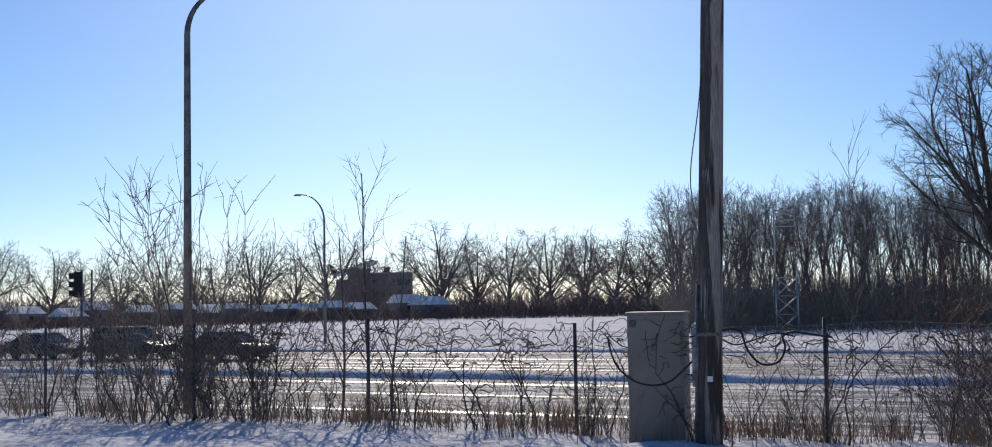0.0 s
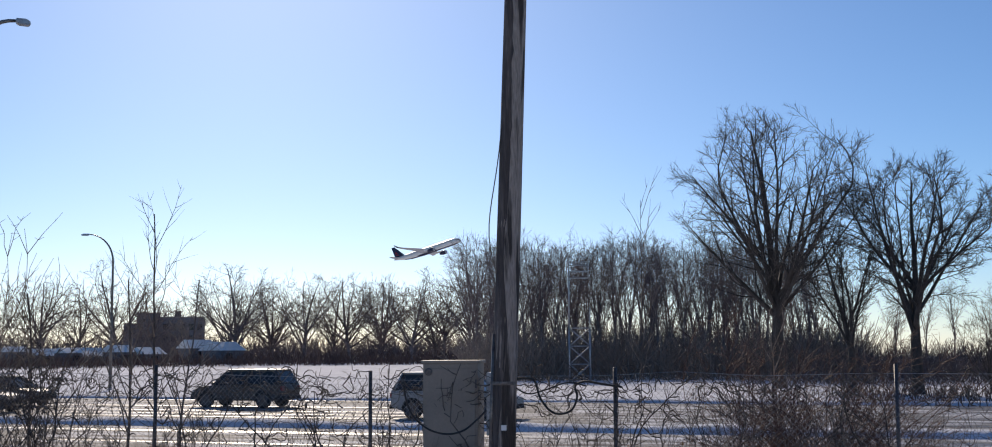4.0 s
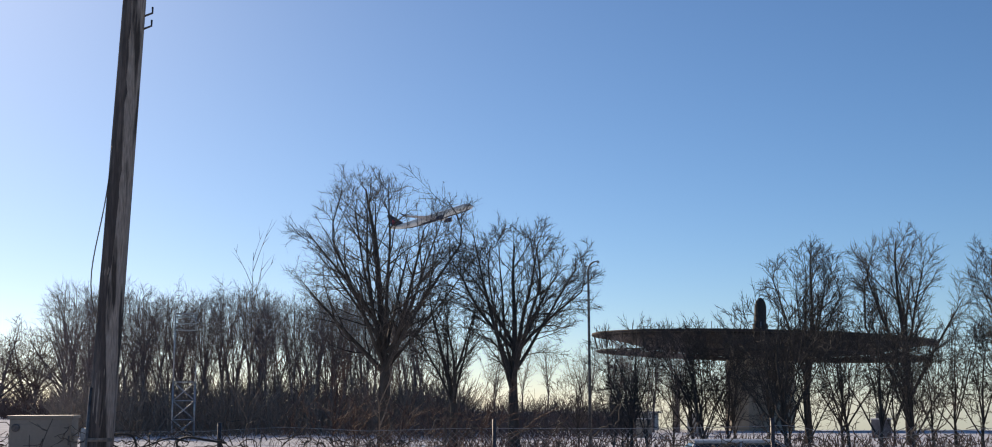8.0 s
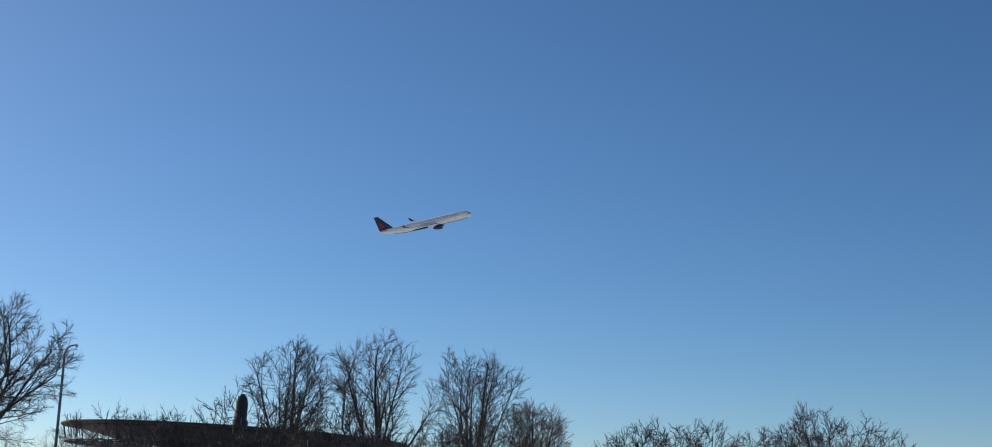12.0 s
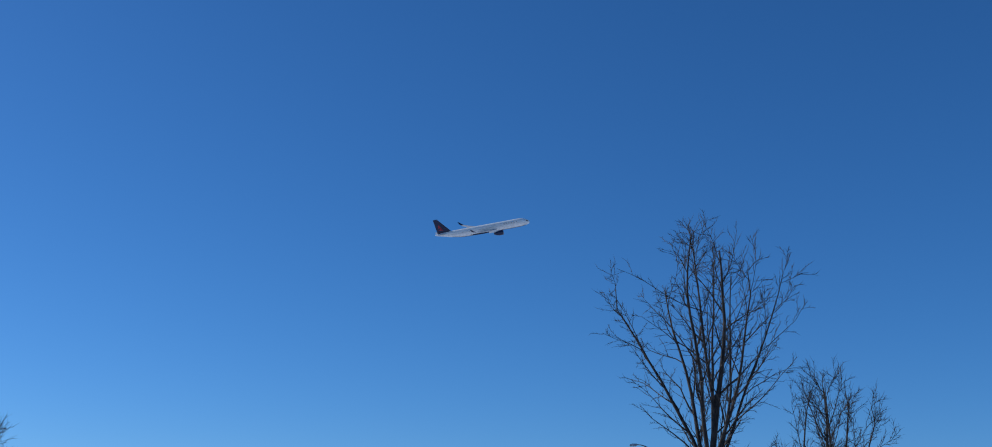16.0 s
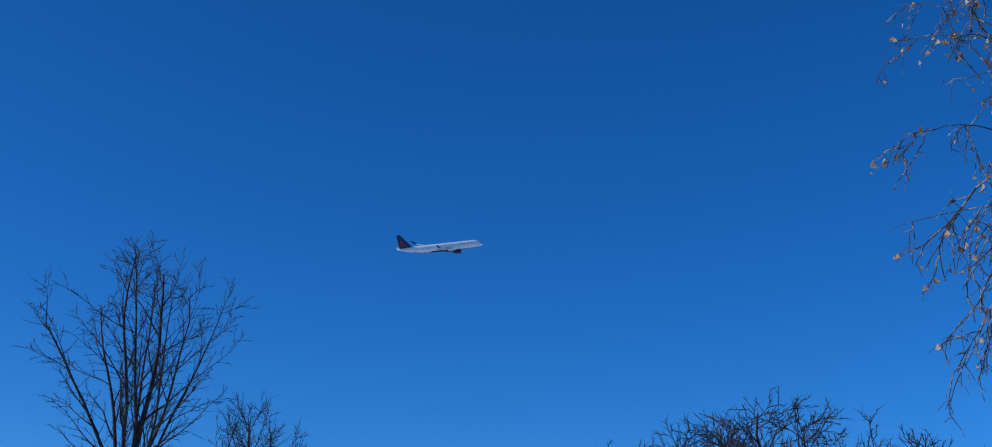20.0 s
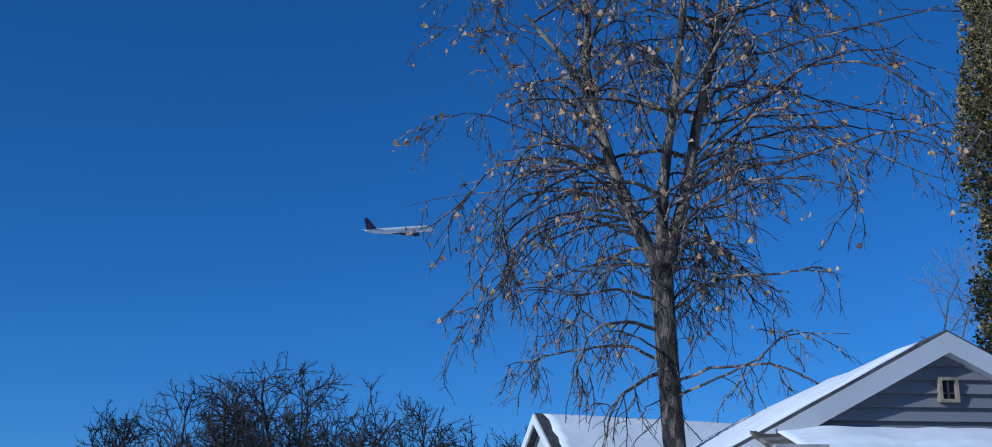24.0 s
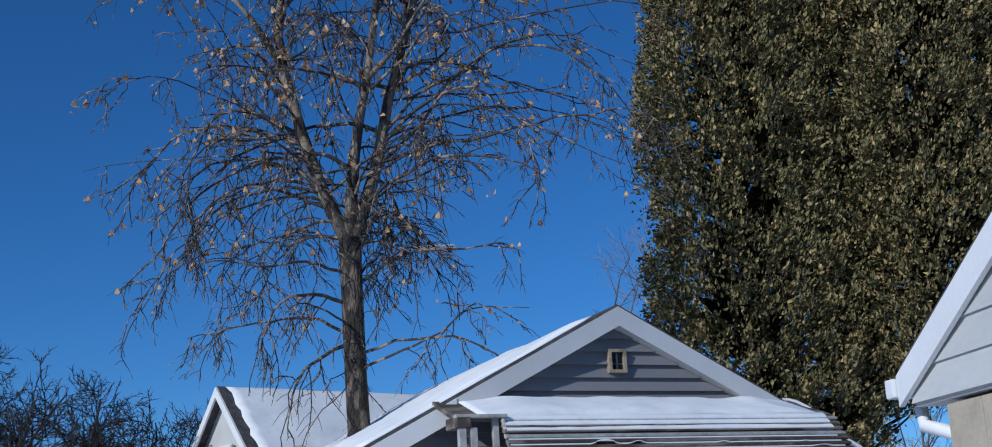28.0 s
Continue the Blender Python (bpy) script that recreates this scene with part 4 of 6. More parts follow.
# ---- large trees across the road ----
ACROSS = "large trees across the road"
bare_tree("elm_tree", 3, 18.7, 7.2, 0.42, stand(15.4, 86, 0.4), "large bare elm with a wide fan-shaped crown", ACROSS, "bark_dark", "bark", fork_z=4.6, limbs=15, spread=36, belly=0.6, low=0.14, nb=13, nt=9, ns=10,
          tip_r=0.0105, twl=1.5, sprig=0.6, ratio=0.3, angle=44)
bare_tree("elm_tree", 8, 14.4, 5.8, 0.34, stand(21.2, 76, 1.0), "bare spreading tree with a forked trunk", ACROSS, "bark_dark", "twig_dark", fork_z=3.0, limbs=10, spread=38, belly=0.58, low=0.12, nb=13, nt=10, ns=10,
          tip_r=0.011, twl=1.2, sprig=0.5, wig=0.09, rise=0.4)
bare_tree("elm_tree", 15, 10.4, 3.0, 0.26, stand(18.5, 78, 2.0), "bare slender tree beside the large elm", ACROSS, "bark_dark", "twig_dark", fork_z=2.4, limbs=5, spread=28, nb=11, nt=8, ns=7, tip_r=0.012, wig=0.09, rise=0.4)
for sd, az, d, h, wd in ((21, 34.2, 82, 12.8, 2.9), (22, 38.5, 80, 13.2, 3.6), (23, 42.8, 82, 12.6, 3.3), (24, 45.4, 84, 9.0, 2.3)):
    bare_tree("elm_tree", sd, h, wd, 0.24, stand(az, d, sd), "bare round-topped tree beside the antenna building", "trees by the antenna", "bark_dark", "bark", fork_z=2.6, limbs=7, spread=24, belly=0.66, low=0.2,
              nb=12, nt=9, ns=9, tip_r=0.0105, twl=1.1, sprig=0.52, ratio=0.3)

# shared shapes for groves
grove_kinds = [bare_tree("grove_tree", 60 + k, 13.6, 2.7, 0.15, stand(3 + k * 3.4, 126), "tall bare straight-stemmed tree in a dense grove", "grove of bare trees", "twig", fork_z=2.0 + 0.8 * k, limbs=4,
                         spread=22, belly=0.78, low=0.2, nb=8, nt=5, ns=6, tip_r=0.0095, twl=1.4, sprig=0.75, ratio=0.3, parts_limbs=3, twig_seg=2) for k in range(4)]
low_kinds = [bare_tree("small_tree", 80 + k, 7.0, 2.9, 0.1, stand(26.5 + k * 3.1, 66), "low bare many-stemmed tree", "low trees by the antenna", "bark_dark", "twig_dark", fork_z=0.7, limbs=6,
                       spread=28, belly=0.7, low=0.1, nb=8, nt=6, ns=5, tip_r=0.011, twl=0.8, sprig=0.36, ratio=0.3, wig=0.11, parts_limbs=5, twig_seg=2, rise=0.15) for k in range(3)]
wide_kinds = [bare_tree("maple_tree", 90 + k, 14.0, 8.6, 0.34, stand(-9.2 + 4.6 * k, 215), "bare round-crowned tree far across the snowy field", "far trees across the field", "twig",
                        "twig_tan" if k < 2 else "twig_red", fork_z=1.8, limbs=12, spread=62, belly=0.46, low=-0.05, angle=50, nb=8, nt=5, ns=5, tip_r=0.018, twl=1.8, sprig=0.9, ratio=0.3, wig=0.09, parts_limbs=5,
                        twig_seg=2, rise=0.3) for k in range(3)]
dome_kinds = [bare_tree("small_tree", 110 + k, 7.6, 3.0, 0.12, stand(51.2 + k * 6, 72), "dense round-topped bare tree", "round trees beyond the antenna", "bark_dark", "twig_dark", fork_z=0.8, limbs=10,
                        spread=40, belly=0.62, low=0.1, nb=9, nt=7, ns=6, tip_r=0.0125, twl=0.8, sprig=0.36, wig=0.09, parts_limbs=5, twig_seg=2, rise=0.2) for k in range(2)]
rng = random.Random(77)
for k in range(72):
    az = 1.6 + 15.5 * (k / 72) + rng.uniform(-0.4, 0.4)
    d = rng.uniform(108, 150) + (6 if az < 4 else 0)
    copy_thing(grove_kinds[k % 4], stand(az, d, rng.random() * 6.28, rng.uniform(0.86, 1.02) * d / 128))
for k in range(26):
    copy_thing(grove_kinds[k % 4], stand(rng.uniform(17, 29), rng.uniform(112, 135), rng.random() * 6.28, rng.uniform(0.5, 0.72)))
for az, d, h, kk in ((-28.5, 225, 0.95, 0), (-26.0, 222, 0.9, 1), (-23.2, 228, 0.85, 2), (-20.0, 225, 0.9, 1), (-17.2, 220, 1.0, 0), (-14.0, 214, 1.1, 2), (-8.9, 212, 1.14, 1), (-5.9, 208, 0.98, 0),
                     (-3.9, 212, 1.04, 1), (-1.1, 203, 1.0, 2), (1.6, 198, 0.98, 0), (3.4, 160, 0.8, 1), (-11.5, 330, 1.1, 1), (-7.3, 262, 1.1, 2), (-2.5, 258, 1.15, 0), (-19.0, 265, 0.9, 2),
                     (-24.6, 265, 0.95, 0), (-15.6, 236, 0.9, 1), (-12.6, 232, 0.8, 0), (-7.4, 224, 0.9, 2), (-2.4, 226, 0.95, 1), (0.4, 214, 0.9, 0), (-21.6, 240, 0.85, 2), (-12.9, 284, 0.62, 1), (-10.9, 280, 0.66, 0), (-11.9, 262, 0.5, 2)):
    copy_thing(wide_kinds[kk], stand(az, d, rng.random() * 6.28, h * 1.06))
for k in range(30):
    az = 24.5 + 23 * (k / 30) + rng.uniform(-0.5, 0.5)
    copy_thing(low_kinds[k % 3], stand(az, rng.uniform(60, 78), rng.random() * 6.28, rng.uniform(0.85, 1.2) if 28.4 < az < 43.5 else rng.uniform(0.5, 0.66)))
for az, d, h in ((49.6, 100, 1.1), (52.6, 102, 1.25), (54.2, 104, 0.95), (55.6, 108, 1.2), (58.6, 104, 1.42), (60.2, 108, 1.25), (46.8, 92, 0.6), (62.5, 110, 0.9), (65, 112, 0.8)):
    copy_thing(dome_kinds[int(az) % 2], stand(az, d, rng.random() * 6.28, h * 1.05))


def thicket(seed, az0, az1, d0, d1, h, n, label, twig="twig", thick=1.0):
    """Dense low brush under trees."""
    r = random.Random(seed)
    ls, fine = [], []
    for _ in range(n):
        p = on_ground(r.uniform(az0, az1), r.uniform(d0, d1))
        d = Vector((r.gauss(0, 0.35), r.gauss(0, 0.35), 1)).normalized()
        hh = h * r.uniform(0.3, 1.0)
        pts = [p]
        for _ in range(2):
            d = (d + Vector((r.gauss(0, 0.24), r.gauss(0, 0.24), -0.04))).normalized()
            pts.append(pts[-1] + d * hh / 2)
        ls.append((pts, [0.03 * thick, 0.026 * thick, 0.014 * thick], 3))
        for _ in range(3):
            q = pts[0].lerp(pts[-1], r.uniform(0.25, 0.85))
            e = (Vector((r.gauss(0, 0.6), r.gauss(0, 0.6), 0.6))).normalized()
            fine.append((q, e, hh * 0.35, 0.012 * thick))
    V, Fc = tube_data(ls)
    for q, e, ln_, w in fine:
        s1 = e.orthogonal().normalized() * w
        s2 = e.cross(s1)
        i = len(V)
        V += [q + s1, q - s1 * 0.5 + s2 * 0.87, q - s1 * 0.5 - s2 * 0.87, q + e * ln_]
        Fc += [(i, i + 1, i + 3), (i + 1, i + 2, i + 3), (i + 2, i, i + 3)]
    me = bpy.data.meshes.new("thicket")
    me.from_pydata(V, [], Fc)
    me.materials.append(M[twig])
    tagged(new("thicket", me), label, "brush", kind="stuff")


thicket(1, 1.5, 19, 101, 142, 5.6, 3800, "dense brown brush under the bare grove", "twig_tan", thick=1.4)
thicket(2, -30, 3, 180, 202, 2.3, 3000, "low reddish brush along the far edge of the field", "twig_red", thick=1.8)
thicket(5, -32, 3, 212, 250, 5.4, 5200, "brown brush behind the far houses", thick=2.2)
thicket(6, -32, 4, 236, 275, 7.0, 1500, "tall bare saplings behind the far houses", "twig", thick=1.8)
thicket(3, 18, 48, 58, 88, 0.8, 1800, "low brown brush under the trees", "twig_red")
thicket(7, 1.6, 18, 112, 150, 9.5, 600, "tall thin saplings between the grove trees", "twig", thick=1.3)
thicket(4, 16, 27, 95, 125, 3.4, 2300, "brown brush behind the trees")


# ---- far houses and buildings beyond the field ----
def far_house(az, d, w, h, depth, mt, snow=True, pitch=0.45, turn=0.0):
    q = on_ground(az, d)
    t = thing("far_house", "low distant house with a snowy roof", "house", pose(q.x, q.y, q.z, 0, 0, -az + turn), "far houses")
    part("wall", boxes((-w / 2, -depth / 2, -0.5, w / 2, depth / 2, h)), M[mt], t)
    bm = bmesh.new()
    prism(bm, [(-depth / 2 - 0.4, h), (depth / 2 + 0.4, h), (0, h + depth * pitch / 2)], -w / 2 - 0.3, w / 2 + 0.3, "x")
    part("roof", bm, M["snow_roof" if snow else "shingle"], t)
    for k in range(int(w // 3)):
        x = -w / 2 + 1.2 + k * 3
        part("window", boxes((x, -depth / 2 - 0.05, h * 0.35, x + 1.2, -depth / 2 + 0.02, h * 0.8)), M["glass"], t)


for az, d, w, h, dp, turn in ((-28.5, 226, 7, 0.6, 6, 62), (-25.3, 212, 6, 0.3, 5, 70), (-24.2, 218, 6, 0.6, 5, 58), (-20.6, 208, 6, 0.5, 4, 66), (-19.3, 212, 7, 0.3, 5, 74), (-17.0, 206, 7, 0.3, 4, 60),
                              (-15.1, 210, 8, 0.2, 5, 70), (-13.9, 204, 6, 0.4, 4, 64), (-10.6, 208, 7, 0.6, 5, 58), (-9.5, 204, 8, 0.5, 5, 72), (-22.3, 206, 5, 0.4, 4, 68), (-27.0, 206, 6, 0.5, 4, 64), (-18.2, 204, 5, 0.5, 3, 60), (-16.0, 203, 5, 0.4, 3, 72), (-12.7, 205, 6, 0.3, 4, 66)):
    far_house(az, d, w * 0.6, 0.6 + h * 3.2, dp * 0.9, "brick_far", turn=turn - 30, pitch=0.62)


def far_building():
    q = on_ground(-11.8, 300)
    t = thing("far_building", "dark flat-roofed building with stepped roofs beyond the trees", "building", pose(q.x, q.y, q.z, 0, 0, 11))
    part("wall", boxes((-2.1, -5, -0.5, 7.9, 5, 9.6)), M["brick_far"], t)
    part("tower", boxes((-7.1, -5.5, -0.5, -2.1, 4, 10.5)), M["brick_far"], t)
    part("annex", boxes((-10.0, -4, -0.5, -7.1, 4, 8.1)), M["brick_far"], t)
    for x0, x1, y, z in ((-2.3, 8.1, -5.15, 9.6), (-7.25, -1.95, -5.65, 10.5), (-10.15, -7.1, -4.15, 8.1)):
        part("parapet", boxes((x0, y, z, x1, y + 0.4, z + 0.25)), M["concrete"], t)
    for r in range(2):
        for k in range(5):
            x = -1.4 + k * 1.9
            part("window", boxes((x, -5.06, 4.2 + r * 2.6, x + 1.1, -4.98, 5.6 + r * 2.6)), M["glass"], t)
    # dark block added in place of the small conifer above the roof
    part("conifer_block", boxes((1.2, -3, 9.6, 2.6, -1.6, 11.2), bevel=0.1), M["dark_steel"], t)
    q = on_ground(24.2, 150)
    t = thing("far_building", "long low pale shed beyond the trees", "building", pose(q.x, q.y, q.z, 0, 0, -24.2))
    part("wall", boxes((-9, -3, -0.8, 9, 3, 1.7)), M["siding_pale"], t)
    part("roof", boxes((-9.3, -3.4, 1.7, 9.3, 3.4, 1.9)), M["snow_roof"], t)
    for k in range(6):
        part("window", boxes((-7.8 + k * 2.8, -3.06, 0.3, -6.8 + k * 2.8, -2.98, 1.1)), M["glass"], t)


far_building()

# ---- trees beside the viewer's lot ----
LOT = "bare trees at the lot"
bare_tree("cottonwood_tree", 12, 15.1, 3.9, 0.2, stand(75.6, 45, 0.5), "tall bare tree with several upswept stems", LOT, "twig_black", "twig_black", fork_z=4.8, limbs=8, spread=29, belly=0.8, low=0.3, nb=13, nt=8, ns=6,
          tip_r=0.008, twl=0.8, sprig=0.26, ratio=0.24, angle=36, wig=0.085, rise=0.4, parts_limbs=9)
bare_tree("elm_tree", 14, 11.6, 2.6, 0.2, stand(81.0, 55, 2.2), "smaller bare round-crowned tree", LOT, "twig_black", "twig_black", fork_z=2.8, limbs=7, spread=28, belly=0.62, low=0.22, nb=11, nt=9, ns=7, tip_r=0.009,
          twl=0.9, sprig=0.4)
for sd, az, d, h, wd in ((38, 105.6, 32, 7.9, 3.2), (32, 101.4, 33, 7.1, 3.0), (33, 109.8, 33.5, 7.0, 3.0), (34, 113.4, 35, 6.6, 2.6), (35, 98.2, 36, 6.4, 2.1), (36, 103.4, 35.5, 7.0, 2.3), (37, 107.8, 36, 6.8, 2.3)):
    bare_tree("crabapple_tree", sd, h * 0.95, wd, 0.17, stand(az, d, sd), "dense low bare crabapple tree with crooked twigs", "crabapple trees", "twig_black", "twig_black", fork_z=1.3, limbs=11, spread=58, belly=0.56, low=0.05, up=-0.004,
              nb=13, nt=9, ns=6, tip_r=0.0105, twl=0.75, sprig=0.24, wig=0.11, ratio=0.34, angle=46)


def weeping_maple():
    """A maple with three steep leaders and long drooping side branches, some leaves still on it."""
    r = random.Random(23)
    D = 20.0
    b = on_ground(122.1, D)
    t = thing("maple_tree", "bare drooping maple with a few tan leaves still on it", "tree", pose(b.x, b.y, b.z, 0, 0, -122.1))
    fz = EYE[2] + D * math.tan(radians(14.45))
    main, limbs, twigs = [], [], []
    trunk = [Vector((0.12, 0, -0.3)), Vector((0.08, 0, 1.5)), Vector((0.05, 0, 3.4)), Vector((0.0, 0, 4.6)), Vector((-0.06, 0, fz))]
    main.append((trunk, [0.26, 0.215, 0.19, 0.18, 0.185], 12))
    leaders = [([(-0.05, 0, 0), (-0.43, 0.1, 0.84), (-0.77, 0.1, 1.85), (-1.07, 0.2, 3.0), (-1.16, 0.25, 3.7), (-1.1, 0.3, 4.6), (-1.25, 0.3, 6.0)], 0.125),
               ([(0.0, 0, 0), (0.04, -0.05, 0.6), (0.1, -0.1, 1.38), (0.2, -0.15, 2.05), (0.33, -0.2, 2.7), (0.55, -0.2, 4.35), (0.65, -0.2, 6.0)], 0.115),
               ([(0.06, 0, 0), (0.3, 0.05, 0.7), (0.49, 0.1, 1.35), (0.69, 0.2, 2.47), (1.02, 0.3, 3.73), (1.15, 0.4, 4.3), (1.4, 0.4, 5.6)], 0.125),
               ([(-1.07, 0.2, 3.0), (-1.5, 0.0, 3.75), (-2.15, -0.3, 4.5)], 0.065), ([(0.33, -0.2, 2.7), (0.8, -0.3, 3.2), (1.5, -0.3, 4.4)], 0.055)]
    starts = []
    for pts, rad in leaders:
        pts = [Vector(p) + Vector((-0.06, 0, fz)) for p in pts]
        main.append((pts, [rad * (1 - 0.6 * i / (len(pts) - 1)) for i in range(len(pts))], 8))
        for i in range(len(pts) - 1):
            for _ in range(2 + i // 3):
                starts.append((pts[i].lerp(pts[i + 1], r.random()), rad))
    for _ in range(22):
        starts.append((Vector((-0.03, 0, r.uniform(4.5, fz + 0.5))), 0.1))
    plain = len(starts)
    # long arching limbs: high on the outer leader, and low on the other side
    right, left = leaders[2][0], leaders[0][0]
    for k in range(15):
        f = r.uniform(1.5, 5.8)
        starts.append((Vector(right[int(f)]).lerp(Vector(right[int(f) + 1]), f % 1) + Vector((-0.06, 0, fz)), 0.1))
    for k in range(13):
        f = r.uniform(0.0, 2.2)
        starts.append((Vector(left[int(f)]).lerp(Vector(left[int(f) + 1]), f % 1) + Vector((-0.06, 0, fz)), 0.1))
    for j, (p, rad) in enumerate(starts):
        w = j * 2.4 + r.gauss(0, 0.5) if j < plain else r.gauss(0 if j < plain + 15 else math.pi, 0.45)
        out = Vector((math.cos(w) * 1.35, math.sin(w) * 0.6, 0))
        hi = max((p.z - fz) / 5.0, 0)
        d = (out + Vector((0, 0, r.uniform(0.15, 0.8) + 0.6 * hi))).normalized()
        L = (r.uniform(2.2, 4.5) if j < plain else r.uniform(4.8, 6.6) if j < plain + 15 else r.uniform(3.2, 4.7)) * (0.45 + 0.55 * abs(d.x) ** 0.5) * (0.8 if p.z < fz + 0.3 else 1.0)
        n = 14
        pts = [p]
        for i in range(n):
            d = (d + Vector((r.gauss(0, 0.19), r.gauss(0, 0.19), r.gauss(0, 0.16) - 0.035 - 0.15 * i / n))).normalized()
            q = pts[-1] + d * L / n
            if q.z < 3.4:
                break
            pts.append(q)
        n = len(pts) - 1
        rr = min(0.036, rad * 0.34) * r.uniform(0.6, 1.15)
        limbs.append((pts, [rr * (1 - 0.8 * i / n) for i in range(n + 1)], 5))
        for c in range(9):
            f = r.uniform(1.5, n - 0.05)
            i = int(f)
            ax = (pts[i + 1] - pts[i]).normalized()
            d2 = (ax * 0.9 + Vector((r.gauss(0, 0.55), r.gauss(0, 0.55), r.gauss(-0.05, 0.4)))).normalized()
            if c < 3:
                d2 = Vector((r.gauss(0, 0.3), r.gauss(0, 0.3), -1)).normalized()
            q = [pts[i].lerp(pts[i + 1], f - i)]
            m_ = 6
            L2 = r.uniform(0.5, 1.7) * (1.1 - 0.4 * f / n)
            for _ in range(m_):
                d2 = (d2 + Vector((r.gauss(0, 0.3), r.gauss(0, 0.3), r.gauss(-0.19, 0.26)))).normalized()
                q.append(q[-1] + d2 * L2 / m_)
            if q[-1].z < 3.0:
                continue
            twigs.append((q, [rr * 0.2 * (1 - 0.6 * j / m_) + 0.0058 for j in range(m_ + 1)], 3))
            for _ in range(7):
                g = r.uniform(0.6, m_ - 0.1)
                j = int(g)
                d3 = ((q[j + 1] - q[j]).normalized() * 0.8 + Vector((r.gauss(0, 0.6), r.gauss(0, 0.6), r.gauss(-0.05, 0.45)))).normalized()
                s = r.uniform(0.06, 0.34)
                c = q[j].lerp(q[j + 1], g - j)
                twigs.append(([c, c + d3 * s * 0.5, c + d3 * s + Vector((0, 0, -0.25 * s))], [0.006, 0.0055, 0.0048], 3))
    tubes("trunk", main[:1], M["bark_grey"], t)
    for ln_ in main[1:]:
        tubes("leader", [ln_], M["bark_sunlit"], t, "leader with sunlight put into its pale bark colour, and dark patches")
    for ln_ in limbs:
        tubes("limb", [ln_], M["twig_maple"], t)
    tubes("crown", twigs, M["twig_maple"], t, kind="stuff")
    bm = bmesh.new()
    for _ in range(2100):
        q = max((r.choice(twigs)[0] for _ in range(2)), key=lambda c: c[-1].z)
        p = q[-1] + Vector((r.gauss(0, 0.04), r.gauss(0, 0.04), r.gauss(0, 0.04)))
        s = r.uniform(0.04, 0.11)
        a = Matrix.Rotation(r.random() * 6.28, 3, (0, 0, 1)) @ Matrix.Rotation(r.uniform(1.6, 3.0), 3, "X")
        vs = [bm.verts.new(p + a @ Vector(c) * s) for c in ((0, 0, 0), (0.55, 0.4, 0.15), (0.3, 0.9, 0), (0, 1.3, -0.2), (-0.35, 0.9, 0.05), (-0.55, 0.4, 0.2))]
        bm.faces.new(vs)
    part("foliage", bm, M["dry_leaf"], t, "curled tan dead leaves", kind="stuff")


weeping_maple()


